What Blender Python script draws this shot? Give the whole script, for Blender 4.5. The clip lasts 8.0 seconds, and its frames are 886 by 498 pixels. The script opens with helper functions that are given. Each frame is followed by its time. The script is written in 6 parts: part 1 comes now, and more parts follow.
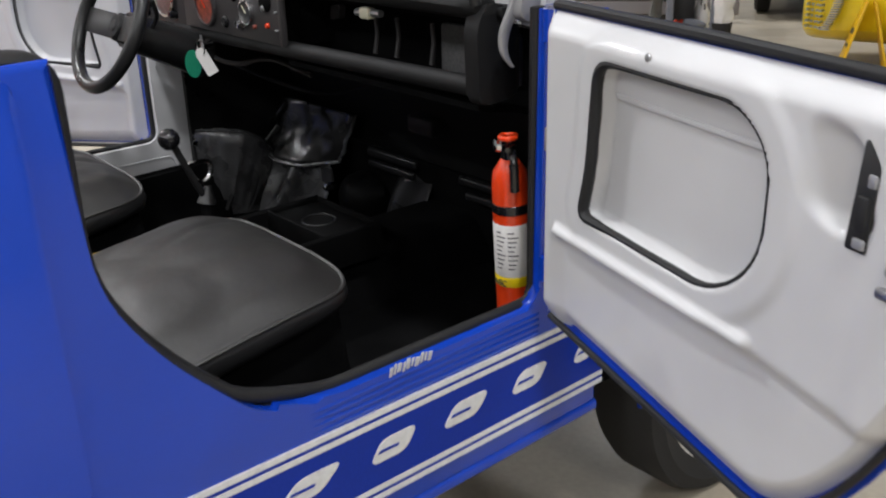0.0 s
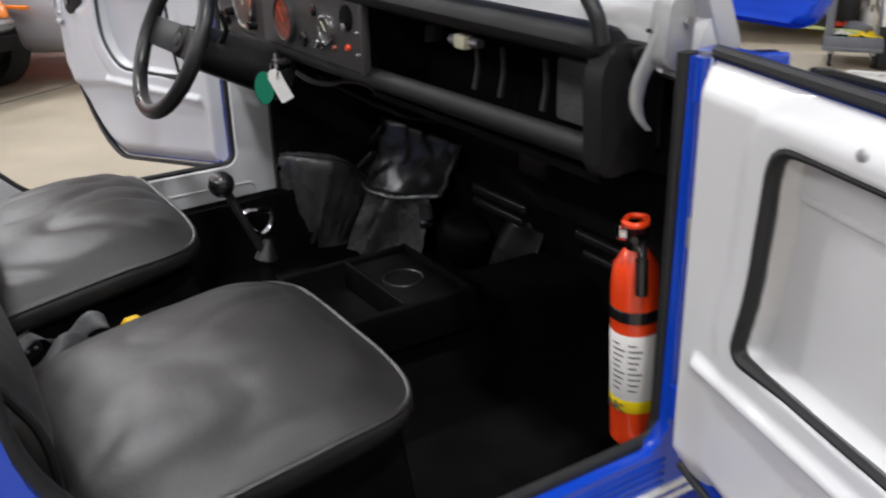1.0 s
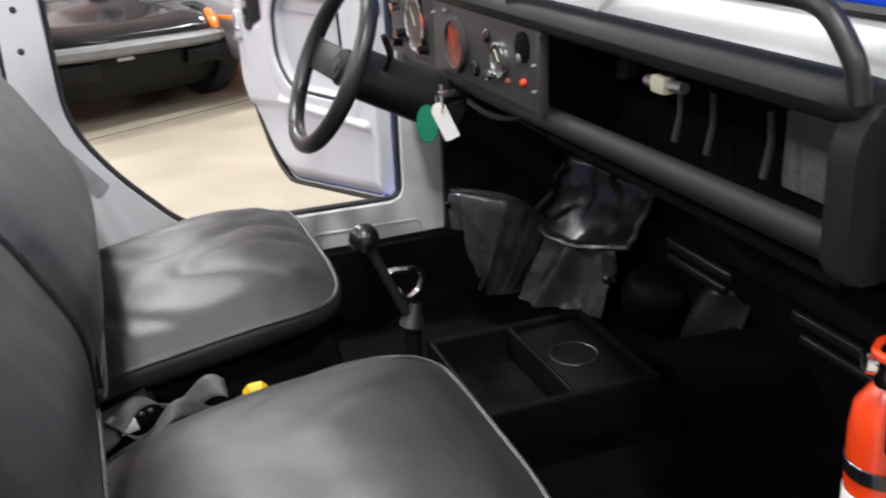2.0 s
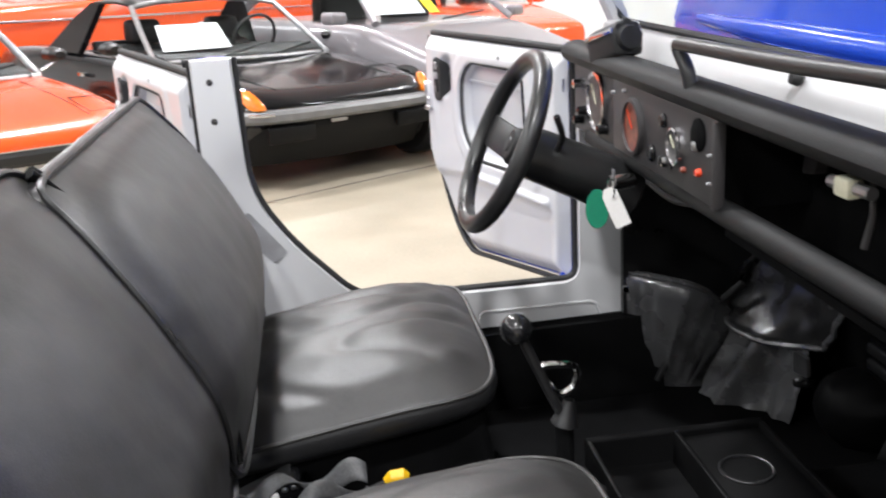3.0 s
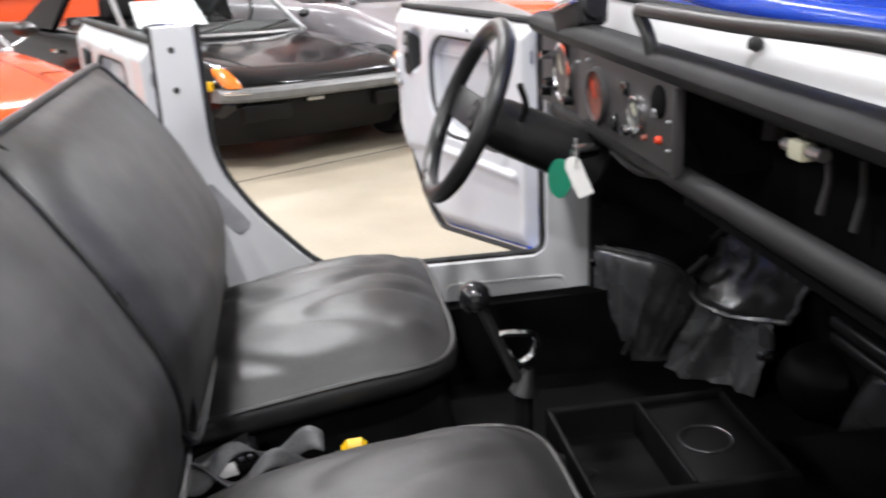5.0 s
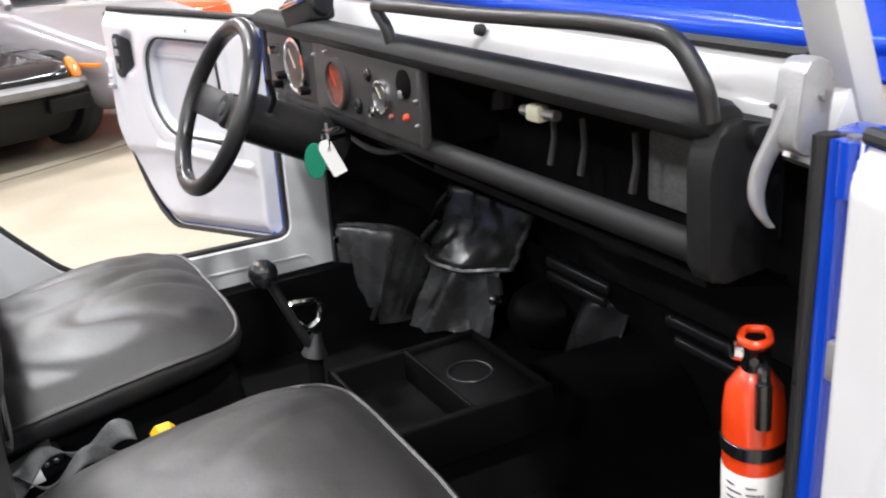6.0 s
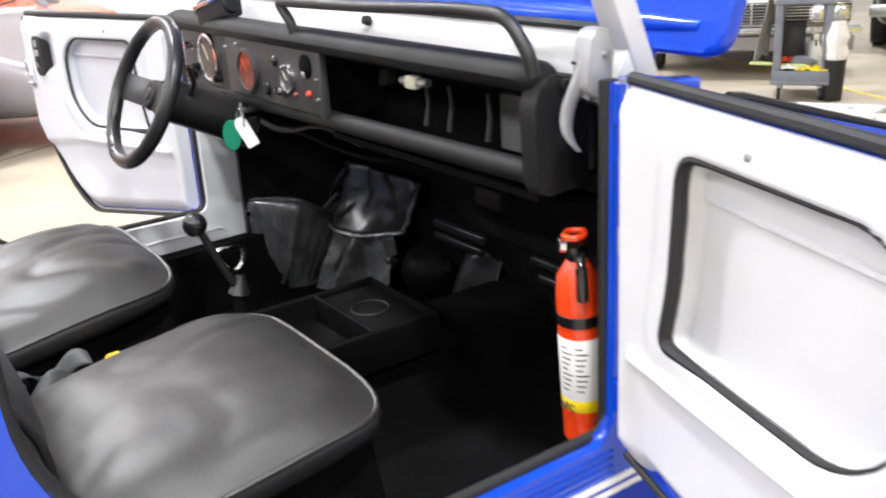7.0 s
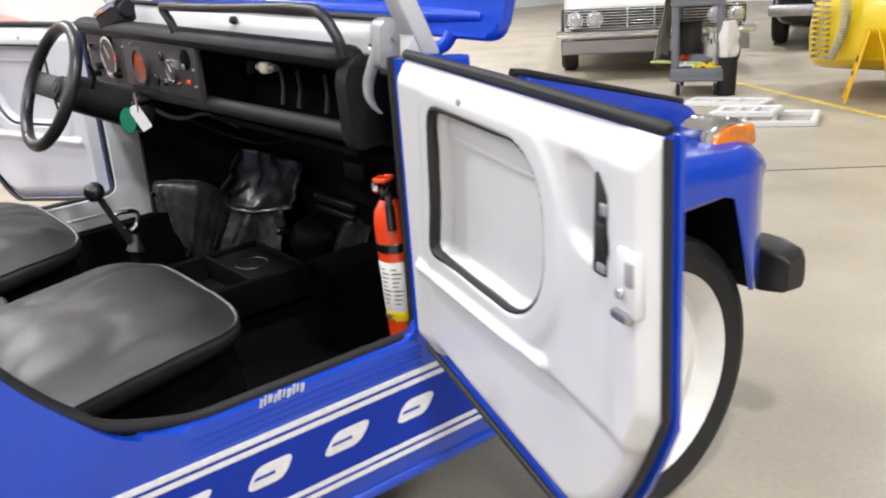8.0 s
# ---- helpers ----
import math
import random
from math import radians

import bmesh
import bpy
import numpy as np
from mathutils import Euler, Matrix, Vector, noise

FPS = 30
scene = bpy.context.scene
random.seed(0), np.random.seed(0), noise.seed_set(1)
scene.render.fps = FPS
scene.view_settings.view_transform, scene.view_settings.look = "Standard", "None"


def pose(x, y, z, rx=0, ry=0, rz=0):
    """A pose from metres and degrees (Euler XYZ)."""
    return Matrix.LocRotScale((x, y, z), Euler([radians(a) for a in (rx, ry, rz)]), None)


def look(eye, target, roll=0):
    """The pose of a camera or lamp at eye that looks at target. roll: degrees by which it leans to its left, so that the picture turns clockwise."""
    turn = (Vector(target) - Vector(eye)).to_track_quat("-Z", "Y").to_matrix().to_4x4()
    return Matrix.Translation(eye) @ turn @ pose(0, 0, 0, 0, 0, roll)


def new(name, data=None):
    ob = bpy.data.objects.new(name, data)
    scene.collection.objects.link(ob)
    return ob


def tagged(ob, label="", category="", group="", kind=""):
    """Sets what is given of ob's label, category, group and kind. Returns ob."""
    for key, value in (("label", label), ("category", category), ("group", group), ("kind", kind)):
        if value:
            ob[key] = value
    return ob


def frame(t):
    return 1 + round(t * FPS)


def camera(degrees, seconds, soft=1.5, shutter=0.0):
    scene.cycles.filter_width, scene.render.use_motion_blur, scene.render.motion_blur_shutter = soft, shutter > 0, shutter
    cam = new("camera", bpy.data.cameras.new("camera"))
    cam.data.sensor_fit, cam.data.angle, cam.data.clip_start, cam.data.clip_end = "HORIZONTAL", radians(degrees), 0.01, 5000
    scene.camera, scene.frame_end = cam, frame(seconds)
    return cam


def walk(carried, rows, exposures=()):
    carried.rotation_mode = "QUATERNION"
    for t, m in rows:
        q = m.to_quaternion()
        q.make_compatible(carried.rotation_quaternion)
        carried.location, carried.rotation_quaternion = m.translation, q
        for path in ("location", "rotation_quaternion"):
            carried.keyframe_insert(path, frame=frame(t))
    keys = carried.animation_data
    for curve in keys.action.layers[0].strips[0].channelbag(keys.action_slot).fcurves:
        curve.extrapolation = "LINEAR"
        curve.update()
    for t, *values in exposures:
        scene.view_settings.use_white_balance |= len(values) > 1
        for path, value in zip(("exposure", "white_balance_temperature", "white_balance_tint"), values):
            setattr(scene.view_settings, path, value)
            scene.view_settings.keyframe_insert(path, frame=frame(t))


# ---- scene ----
cam = camera(50.0, 8.0, 2.0, 0.35)
PATH = [
    (0, (1.642, -0.991, 1.271), (0.234, 0.211, 0.513), -1.5),
    (0.5, (1.518, -0.826, 1.267), (0.047, 0.292, 0.503), -1.4),
    (1, (1.364, -0.712, 1.27), (-0.196, 0.27, 0.494), -1.5),
    (1.5, (1.211, -0.632, 1.259), (-0.441, 0.197, 0.496), -1.5),
    (2, (1.143, -0.555, 1.25), (-0.608, 0.073, 0.507), -2.5),
    (2.2, (1.12, -0.53, 1.25), (-0.66, 0.01, 0.524), -2.9),
    (3.3, (1.093, -0.47, 1.268), (-0.813, -0.347, 0.675), -3.3),
    (3.5, (1.096, -0.474, 1.267), (-0.808, -0.424, 0.658), -3.2),
    (3.7, (1.094, -0.472, 1.262), (-0.804, -0.505, 0.630), -3.1),
    (4, (1.09, -0.468, 1.255), (-0.8, -0.529, 0.604), -3.0),
    (4.3, (1.088, -0.463, 1.254), (-0.803, -0.485, 0.604), -2.7),
    (4.5, (1.087, -0.46, 1.253), (-0.805, -0.43, 0.604), -2.5),
    (5, (1.093, -0.446, 1.24), (-0.784, -0.183, 0.6), -2.8),
    (5.2, (1.106, -0.455, 1.249), (-0.736, -0.045, 0.588), -3.4),
    (6.3, (1.248, -0.66, 1.269), (-0.378, 0.284, 0.587), -3.3),
    (6.5, (1.298, -0.69, 1.272), (-0.318, 0.269, 0.589), -3.4),
    (7, (1.471, -0.759, 1.274), (-0.086, 0.295, 0.593), -3.5),
    (7.5, (1.671, -0.815, 1.277), (0.164, 0.315, 0.604), -3.9),
    (8, (1.878, -0.835, 1.279), (0.384, 0.314, 0.609), -4.3),
]
# the car stands nose-up, its rear springs low
WHEEL_FOOT = Vector((0.66, 0.61, 0))
LEVEL = Matrix.Translation(WHEEL_FOOT) @ Matrix.Rotation(radians(2.83), 4, Vector((0.848, 0.530, 0))) @ Matrix.Translation(-WHEEL_FOOT)
walk(cam, [(t, LEVEL @ look(eye, target, roll)) for t, eye, target, roll in PATH],
     exposures=[(0.0, -0.72), (0.6, -0.62), (1.2, -0.45), (2.0, -0.02), (3.5, 0.12), (5.0, 0.05), (5.8, 0.22), (6.5, 0.45), (7.0, 0.49), (7.5, 0.38), (8.0, -0.03)])

LAMP_WATTS = 232.0

# ------------------------------------------------------------------ light
world = bpy.data.worlds.new("hall_air")
scene.world = world
world.use_nodes = True
world.node_tree.nodes["Background"].inputs[0].default_value = (0.9, 0.93, 1.0, 1)
world.node_tree.nodes["Background"].inputs[1].default_value = 0.02


# -------------------------------------------------------------- materials
def material(name, base, rough=0.5, metal=0.0, grain=0.0, grain_scale=300.0, stain=0.0, stain_scale=5.0,
             bump=0.0, bump_scale=200.0, coat=0.0, emit=None, strength=0.0, transmission=0.0, rough_vary=0.0, ior=1.5, fold=0.0, fold_scale=12.0):
    m = bpy.data.materials.new(name)
    m.use_nodes = True
    nt = m.node_tree
    p = nt.nodes["Principled BSDF"]
    p.inputs["Base Color"].default_value = (*base, 1)
    p.inputs["Roughness"].default_value = rough
    p.inputs["Metallic"].default_value = metal
    p.inputs["IOR"].default_value = ior
    p.inputs["Coat Weight"].default_value = coat
    p.inputs["Coat Roughness"].default_value = 0.04
    p.inputs["Transmission Weight"].default_value = transmission
    if emit:
        p.inputs["Emission Color"].default_value = (*emit, 1)
        p.inputs["Emission Strength"].default_value = strength
    where = nt.nodes.new("ShaderNodeTexCoord")

    def tex(scale, detail=3.0):
        n = nt.nodes.new("ShaderNodeTexNoise")
        n.inputs["Scale"].default_value = scale
        n.inputs["Detail"].default_value = detail
        nt.links.new(where.outputs["Object"], n.inputs["Vector"])
        return n.outputs["Fac"]

    def span(fac, low, high, a=0.3, b=0.7):
        n = nt.nodes.new("ShaderNodeMapRange")
        for k, v in ((1, a), (2, b), (3, low), (4, high)):
            n.inputs[k].default_value = v
        nt.links.new(fac, n.inputs[0])
        return n.outputs[0]

    col = None
    for amount, scale in ((stain, stain_scale), (grain, grain_scale)):
        if amount > 0:
            mix = nt.nodes.new("ShaderNodeMix")
            mix.data_type, mix.blend_type = "RGBA", "MULTIPLY"
            mix.inputs[0].default_value = 1.0
            if col is None:
                mix.inputs[6].default_value = (*base, 1)
            else:
                nt.links.new(col, mix.inputs[6])
            nt.links.new(span(tex(scale), 1 - amount, 1 + amount), mix.inputs[7])
            col = mix.outputs[2]
    if col is not None:
        nt.links.new(col, p.inputs["Base Color"])
    if rough_vary > 0:
        nt.links.new(span(tex(stain_scale * 1.7), max(0.02, rough - rough_vary), rough + rough_vary), p.inputs["Roughness"])
    if bump > 0:
        b = nt.nodes.new("ShaderNodeBump")
        b.inputs["Strength"].default_value = bump
        b.inputs["Distance"].default_value = 0.002
        nt.links.new(tex(bump_scale), b.inputs["Height"])
        if fold > 0:
            f = nt.nodes.new("ShaderNodeBump")
            f.inputs["Strength"].default_value = fold
            f.inputs["Distance"].default_value = 0.012
            nt.links.new(tex(fold_scale, 2.0), f.inputs["Height"])
            nt.links.new(f.outputs[0], b.inputs["Normal"])
        nt.links.new(b.outputs[0], p.inputs["Normal"])
    return m


BLUE = material("blue_paint", (0.005, 0.05, 0.46), 0.20, stain=0.06, stain_scale=3, bump=0.06, bump_scale=22, coat=0.7, rough_vary=0.05, fold=0.12, fold_scale=7, ior=1.36)
NAVY = material("navy_decal", (0.004, 0.03, 0.33), 0.35, grain=0.08, ior=1.3)
WHITE = material("white_paint", (0.63, 0.63, 0.64), 0.4, stain=0.07, stain_scale=4, bump=0.06, bump_scale=60, coat=0.3, rough_vary=0.06)
DECAL = material("white_decal", (0.72, 0.72, 0.72), 0.4, grain=0.08, grain_scale=90)
CHALK = material("silver_print", (0.5, 0.5, 0.52), 0.45, grain=0.2, grain_scale=200)
RUBBER = material("black_rubber", (0.010, 0.010, 0.0107), 0.62, grain=0.2, bump=0.15, bump_scale=400)
VINYL = material("grey_black_vinyl", (0.0225, 0.0214, 0.021), 0.47, grain=0.15, grain_scale=420, stain=0.08, stain_scale=9, bump=0.12, bump_scale=420, rough_vary=0.05, fold=0.10, fold_scale=22, ior=1.58)
# also given to the sides of the seat pads, for their shade
VINYL_DARK = material("black_vinyl", (0.014, 0.014, 0.0146), 0.34, grain=0.15, stain=0.2, stain_scale=8, bump=0.25, bump_scale=25, rough_vary=0.08)
VINYL_FOOT = material("glossy_black_vinyl", (0.078, 0.078, 0.08), 0.27, ior=1.8, coat=0.4, grain=0.12, stain=0.2, stain_scale=10, bump=0.2, bump_scale=45, rough_vary=0.07, fold=0.35, fold_scale=11)
VINYL_FLAP = material("shiny_black_vinyl", (0.022, 0.022, 0.0225), 0.24, ior=1.55, grain=0.12, stain=0.2, stain_scale=10, bump=0.2, bump_scale=60, rough_vary=0.06, fold=0.22, fold_scale=14)
CARPET = material("black_carpet", (0.0055, 0.0055, 0.0058), 0.95, ior=1.12, grain=0.4, grain_scale=700, stain=0.3, stain_scale=12, bump=0.6, bump_scale=900)
DASH = material("black_padded_dash", (0.009, 0.009, 0.0094), 0.6, ior=1.32, grain=0.15, grain_scale=600, bump=0.25, bump_scale=500, rough_vary=0.06)
PANEL = material("dark_instrument_panel", (0.036, 0.033, 0.034), 0.55, grain=0.15, grain_scale=500, bump=0.1)
BLACK = material("gloss_black", (0.008, 0.008, 0.009), 0.2, grain=0.1, coat=0.4)
SATIN = material("satin_black_tube", (0.013, 0.013, 0.0135), 0.38, grain=0.1, bump=0.08)
CHROME = material("chrome", (0.75, 0.75, 0.76), 0.12, 1.0, rough_vary=0.05, stain_scale=20)
STEEL = material("dull_steel", (0.45, 0.45, 0.46), 0.38, 1.0, stain=0.15, stain_scale=30, bump=0.1)
CAST = material("cast_aluminium", (0.4, 0.4, 0.41), 0.42, 0.5, stain=0.1, stain_scale=40, bump=0.2, bump_scale=250)
RED = material("red_enamel", (0.72, 0.05, 0.008), 0.3, stain=0.06, stain_scale=15, coat=0.5)
PAPER = material("white_label", (0.78, 0.76, 0.74), 0.5, grain=0.04)
YELLOW = material("yellow_plastic", (0.85, 0.5, 0.01), 0.4, stain=0.06, stain_scale=20)
LEMON = material("yellow_lacquer", (0.85, 0.62, 0.01), 0.3, stain=0.05, stain_scale=3, coat=0.6)
GREEN = material("green_plastic", (0.0, 0.2, 0.11), 0.4, grain=0.08)
PRINT = material("dark_print", (0.05, 0.05, 0.06), 0.6, grain=0.1)
AMBER = material("amber_lens", (0.75, 0.2, 0.015), 0.2, stain=0.15, stain_scale=60, coat=0.5)
DIAL = material("red_dial_face", (0.16, 0.035, 0.022), 0.35, stain=0.8, stain_scale=90, coat=0.6)
FACE = material("dark_dial_face", (0.06, 0.06, 0.06), 0.3, stain=0.5, stain_scale=80, coat=0.3)
SIGNAL = material("red_lens", (0.75, 0.06, 0.02), 0.25, grain=0.05, coat=0.4)
CREAM = material("cream_plastic", (0.65, 0.63, 0.48), 0.45, grain=0.06)
DUST_SHEET = material("grey_cloth", (0.22, 0.22, 0.215), 0.8, stain=0.15, stain_scale=10, bump=0.2, bump_scale=200)
PALE_GREEN = material("pale_green_plastic", (0.55, 0.62, 0.25), 0.45, stain=0.08, stain_scale=20)
GREY = material("grey_plastic", (0.16, 0.17, 0.2), 0.5, stain=0.12, stain_scale=8, bump=0.1)
ORANGE = material("orange_red_paint", (0.82, 0.085, 0.008), 0.24, stain=0.05, stain_scale=2, coat=0.8)
BLACKCAR = material("black_car_paint", (0.006, 0.006, 0.0075), 0.13, stain=0.1, stain_scale=2, coat=0.35, ior=1.38)
SILVER = material("silver_car_paint", (0.27, 0.255, 0.272), 0.3, 0.2, stain=0.04, stain_scale=2, coat=0.7)
IVORY = material("off_white_car_paint", (0.7, 0.69, 0.67), 0.28, stain=0.05, stain_scale=2, coat=0.6)
LAMP_GLASS = material("lamp_glass", (0.55, 0.57, 0.6), 0.12, 0.6, stain=0.2, stain_scale=60, coat=0.8)
TYRE = material("tyre_rubber", (0.013, 0.013, 0.013), 0.75, grain=0.25, bump=0.3, bump_scale=150)
RIM = material("white_rim_paint", (0.78, 0.76, 0.72), 0.35, stain=0.08, stain_scale=12)
GLASS = material("window_glass", (0.9, 0.94, 0.93), 0.0, transmission=1.0, ior=1.05)
INNER = material("dark_cabin_trim", (0.016, 0.016, 0.0165), 0.6, grain=0.2, stain=0.2, stain_scale=6)
WALL = material("hall_wall_paint", (0.76, 0.77, 0.78), 0.8, stain=0.08, stain_scale=0.6, bump=0.1, bump_scale=30)
CEIL = material("hall_ceiling_paint", (0.68, 0.74, 0.82), 0.85, stain=0.08, stain_scale=0.5)
LINE = material("yellow_floor_paint", (0.75, 0.55, 0.12), 0.5, stain=0.25, stain_scale=9, grain=0.15, grain_scale=60)
PRIMER = material("grey_primer", (0.3, 0.3, 0.31), 0.6, stain=0.15, stain_scale=30)
SHEET = material("printed_sheet", (0.56, 0.56, 0.57), 0.6, stain=0.06, stain_scale=9)
VALANCE = material("black_valance_paint", (0.003, 0.003, 0.0032), 0.5, stain=0.2, stain_scale=6, ior=1.3)
WALL_DULL = material("darker_wall_paint", (0.42, 0.42, 0.43), 0.85, stain=0.1, stain_scale=0.6, bump=0.1, bump_scale=30)
BAR = material("dull_grey_bar", (0.17, 0.17, 0.172), 0.4, stain=0.15, stain_scale=12)
POCKET_GREY = material("pocket_shade_and_tray_grey", (0.12, 0.12, 0.122), 0.9, grain=0.2, stain=0.2, stain_scale=20)
BELT = material("grey_black_webbing", (0.07, 0.07, 0.072), 0.6, grain=0.2, grain_scale=300, bump=0.3, bump_scale=300)
JOINT = material("dark_joint", (0.12, 0.11, 0.1), 0.8, grain=0.2)


def concrete():
    m = material("polished_concrete", (0.395, 0.345, 0.268), 0.42, stain=0.14, stain_scale=1.3, grain=0.06, grain_scale=60, bump=0.05, bump_scale=30, rough_vary=0.09)
    return m


CONSOLE = material("matt_black_plastic", (0.0030, 0.0030, 0.0032), 0.55, ior=1.2, grain=0.2, bump=0.2, bump_scale=300)
CONCRETE = concrete()


# ---------------------------------------------------------------- helpers
def thing(name, label, category, at=None, group="", kind=""):
    ob = new(name)
    ob.empty_display_size = 0.1
    if at is not None:
        ob.matrix_world = at
    return tagged(ob, label, category, group, kind)


def mesh_of(name, bm, mats, smooth=True, angle=35):
    bmesh.ops.recalc_face_normals(bm, faces=bm.faces)
    me = bpy.data.meshes.new(name)
    for f in bm.faces:
        f.smooth = smooth
    if smooth:
        lim = radians(angle)
        for e in bm.edges:
            if len(e.link_faces) == 2 and e.calc_face_angle(0.0) > lim:
                e.smooth = False
    bm.to_mesh(me)
    bm.free()
    for m in mats if isinstance(mats, (list, tuple)) else [mats]:
        me.materials.append(m)
    return me


def part(name, bm, mat, parent, label="", at=None, smooth=True, angle=35):
    ob = new(name, mesh_of(name, bm, mat, smooth, angle))
    ob.parent = parent
    if at is not None:
        ob.matrix_local = at
    return tagged(ob, label)


def solo(name, bm, mat, label, category, at=None, group="", kind="", smooth=True):
    ob = new(name, mesh_of(name, bm, mat, smooth))
    if at is not None:
        ob.matrix_world = at
    return tagged(ob, label, category, group, kind)


def add_box(bm, lo, hi, bevel=0.0, segs=2, at=None):
    made = bmesh.ops.create_cube(bm, size=1.0)["verts"]
    for v in made:
        v.co = Vector([lo[i] + (v.co[i] + 0.5) * (hi[i] - lo[i]) for i in range(3)])
    if bevel > 0:
        edges = list({e for v in made for e in v.link_edges})
        made = bmesh.ops.bevel(bm, geom=edges, offset=bevel, segments=segs, profile=0.5, affect="EDGES")["verts"]
    if at is not None:
        bmesh.ops.transform(bm, matrix=at, verts=made)
    return bm


def box(lo, hi, bevel=0.0, segs=2, at=None):
    return add_box(bmesh.new(), lo, hi, bevel, segs, at)


def rounded(pts, r, n=5, closed=True):
    """A polygon or line with its corners rounded by r (one number, or one for each corner)."""
    out = []
    for i, p in enumerate(pts):
        p = Vector(p)
        rr = r[i] if isinstance(r, (list, tuple)) else r
        if rr <= 0 or (not closed and i in (0, len(pts) - 1)):
            out.append(p)
            continue
        a, b = Vector(pts[i - 1]) - p, Vector(pts[(i + 1) % len(pts)]) - p
        d = min(rr, 0.49 * a.length, 0.49 * b.length)
        s, e = p + a.normalized() * d, p + b.normalized() * d
        for k in range(n + 1):
            t = k / n
            out.append(s * (1 - t) ** 2 + p * 2 * t * (1 - t) + e * t * t)
    return out


def add_prism(bm, pts, axis, a, b, bevel=0.0, segs=2):
    """A flat outline in the plane across axis, pushed from a to b."""
    def put(p, v):
        return {"x": (v, p[0], p[1]), "y": (p[0], v, p[1]), "z": (p[0], p[1], v)}[axis]
    low = [bm.verts.new(put(p, a)) for p in pts]
    high = [bm.verts.new(put(p, b)) for p in pts]
    n = len(pts)
    f1, f2 = bm.faces.new(low), bm.faces.new(list(reversed(high)))
    for i in range(n):
        bm.faces.new((low[i], high[i], high[(i + 1) % n], low[(i + 1) % n]))
    if bevel > 0:
        edges = list(f1.edges) + list(f2.edges)
        bmesh.ops.bevel(bm, geom=edges, offset=bevel, segments=segs, profile=0.5, affect="EDGES")
    return bm


def prism(pts, axis, a, b, bevel=0.0, segs=2):
    return add_prism(bmesh.new(), pts, axis, a, b, bevel, segs)


def add_tube(bm, path, r, segs=10, closed=False, caps=True):
    path = [Vector(p) for p in path]
    n = len(path)
    rings, up = [], None
    for i, p in enumerate(path):
        a = path[i - 1] if (i or closed) else p
        b = path[(i + 1) % n] if (i < n - 1 or closed) else p
        way = (b - a).normalized()
        if up is None:
            up = way.orthogonal().normalized()
        up = (up - way * up.dot(way)).normalized()
        side = way.cross(up)
        rr = r[i] if isinstance(r, (list, tuple)) else r
        rings.append([bm.verts.new(p + rr * (up * math.cos(2 * math.pi * k / segs) + side * math.sin(2 * math.pi * k / segs))) for k in range(segs)])
    for i in range(n if closed else n - 1):
        p, q = rings[i], rings[(i + 1) % n]
        for k in range(segs):
            bm.faces.new((p[k], p[(k + 1) % segs], q[(k + 1) % segs], q[k]))
    if caps and not closed:
        bm.faces.new(rings[0])
        bm.faces.new(rings[-1])
    return bm


def tube(path, r, segs=10, closed=False):
    return add_tube(bmesh.new(), path, r, segs, closed)


def add_lathe(bm, profile, at=None, segs=24, close=True):
    """profile of (radius, height), turned about z."""
    rings = []
    for r, h in profile:
        if r < 1e-6:
            rings.append([bm.verts.new((0, 0, h))])
        else:
            rings.append([bm.verts.new((r * math.cos(2 * math.pi * k / segs), r * math.sin(2 * math.pi * k / segs), h)) for k in range(segs)])
    for p, q in zip(rings, rings[1:]):
        for k in range(segs):
            k2 = (k + 1) % segs
            if len(p) == 1 and len(q) > 1:
                bm.faces.new((p[0], q[k], q[k2]))
            elif len(q) == 1 and len(p) > 1:
                bm.faces.new((p[k], p[k2], q[0]))
            elif len(p) > 1:
                bm.faces.new((p[k], p[k2], q[k2], q[k]))
    if at is not None:
        bmesh.ops.transform(bm, matrix=at, verts=[v for r in rings for v in r])
    return bm


def lathe(profile, at=None, segs=24):
    return add_lathe(bmesh.new(), profile, at, segs)


def add_loft(bm, rings, close_ring=True, caps=True):
    vs = [[bm.verts.new(p) for p in ring] for ring in rings]
    n = len(vs[0])
    for p, q in zip(vs, vs[1:]):
        for k in range(n if close_ring else n - 1):
            k2 = (k + 1) % n
            bm.faces.new((p[k], p[k2], q[k2], q[k]))
    if caps and close_ring:
        bm.faces.new(vs[0])
        bm.faces.new(vs[-1])
    return bm


def mirrored(bm):
    """The same shape on the other side of the middle plane x = 0."""
    for v in bm.verts:
        v.co.x = -v.co.x
    return bm


def flat(bm, s):
    return mirrored(bm) if s < 0 else bm


def smoothed(ob, levels=1):
    m = ob.modifiers.new("round", "SUBSURF")
    m.levels = m.render_levels = levels
    return ob


def thick(ob, t, offset=0.0):
    m = ob.modifiers.new("sheet", "SOLIDIFY")
    m.thickness, m.offset = t, offset
    return ob


def aim(at, way):
    """A pose at a point whose z axis points along way."""
    return Matrix.Translation(at) @ Vector(way).to_track_quat("Z", "Y").to_matrix().to_4x4()


def step(a, b, x):
    t = min(1.0, max(0.0, (x - a) / (b - a)))
    return t * t * (3 - 2 * t)


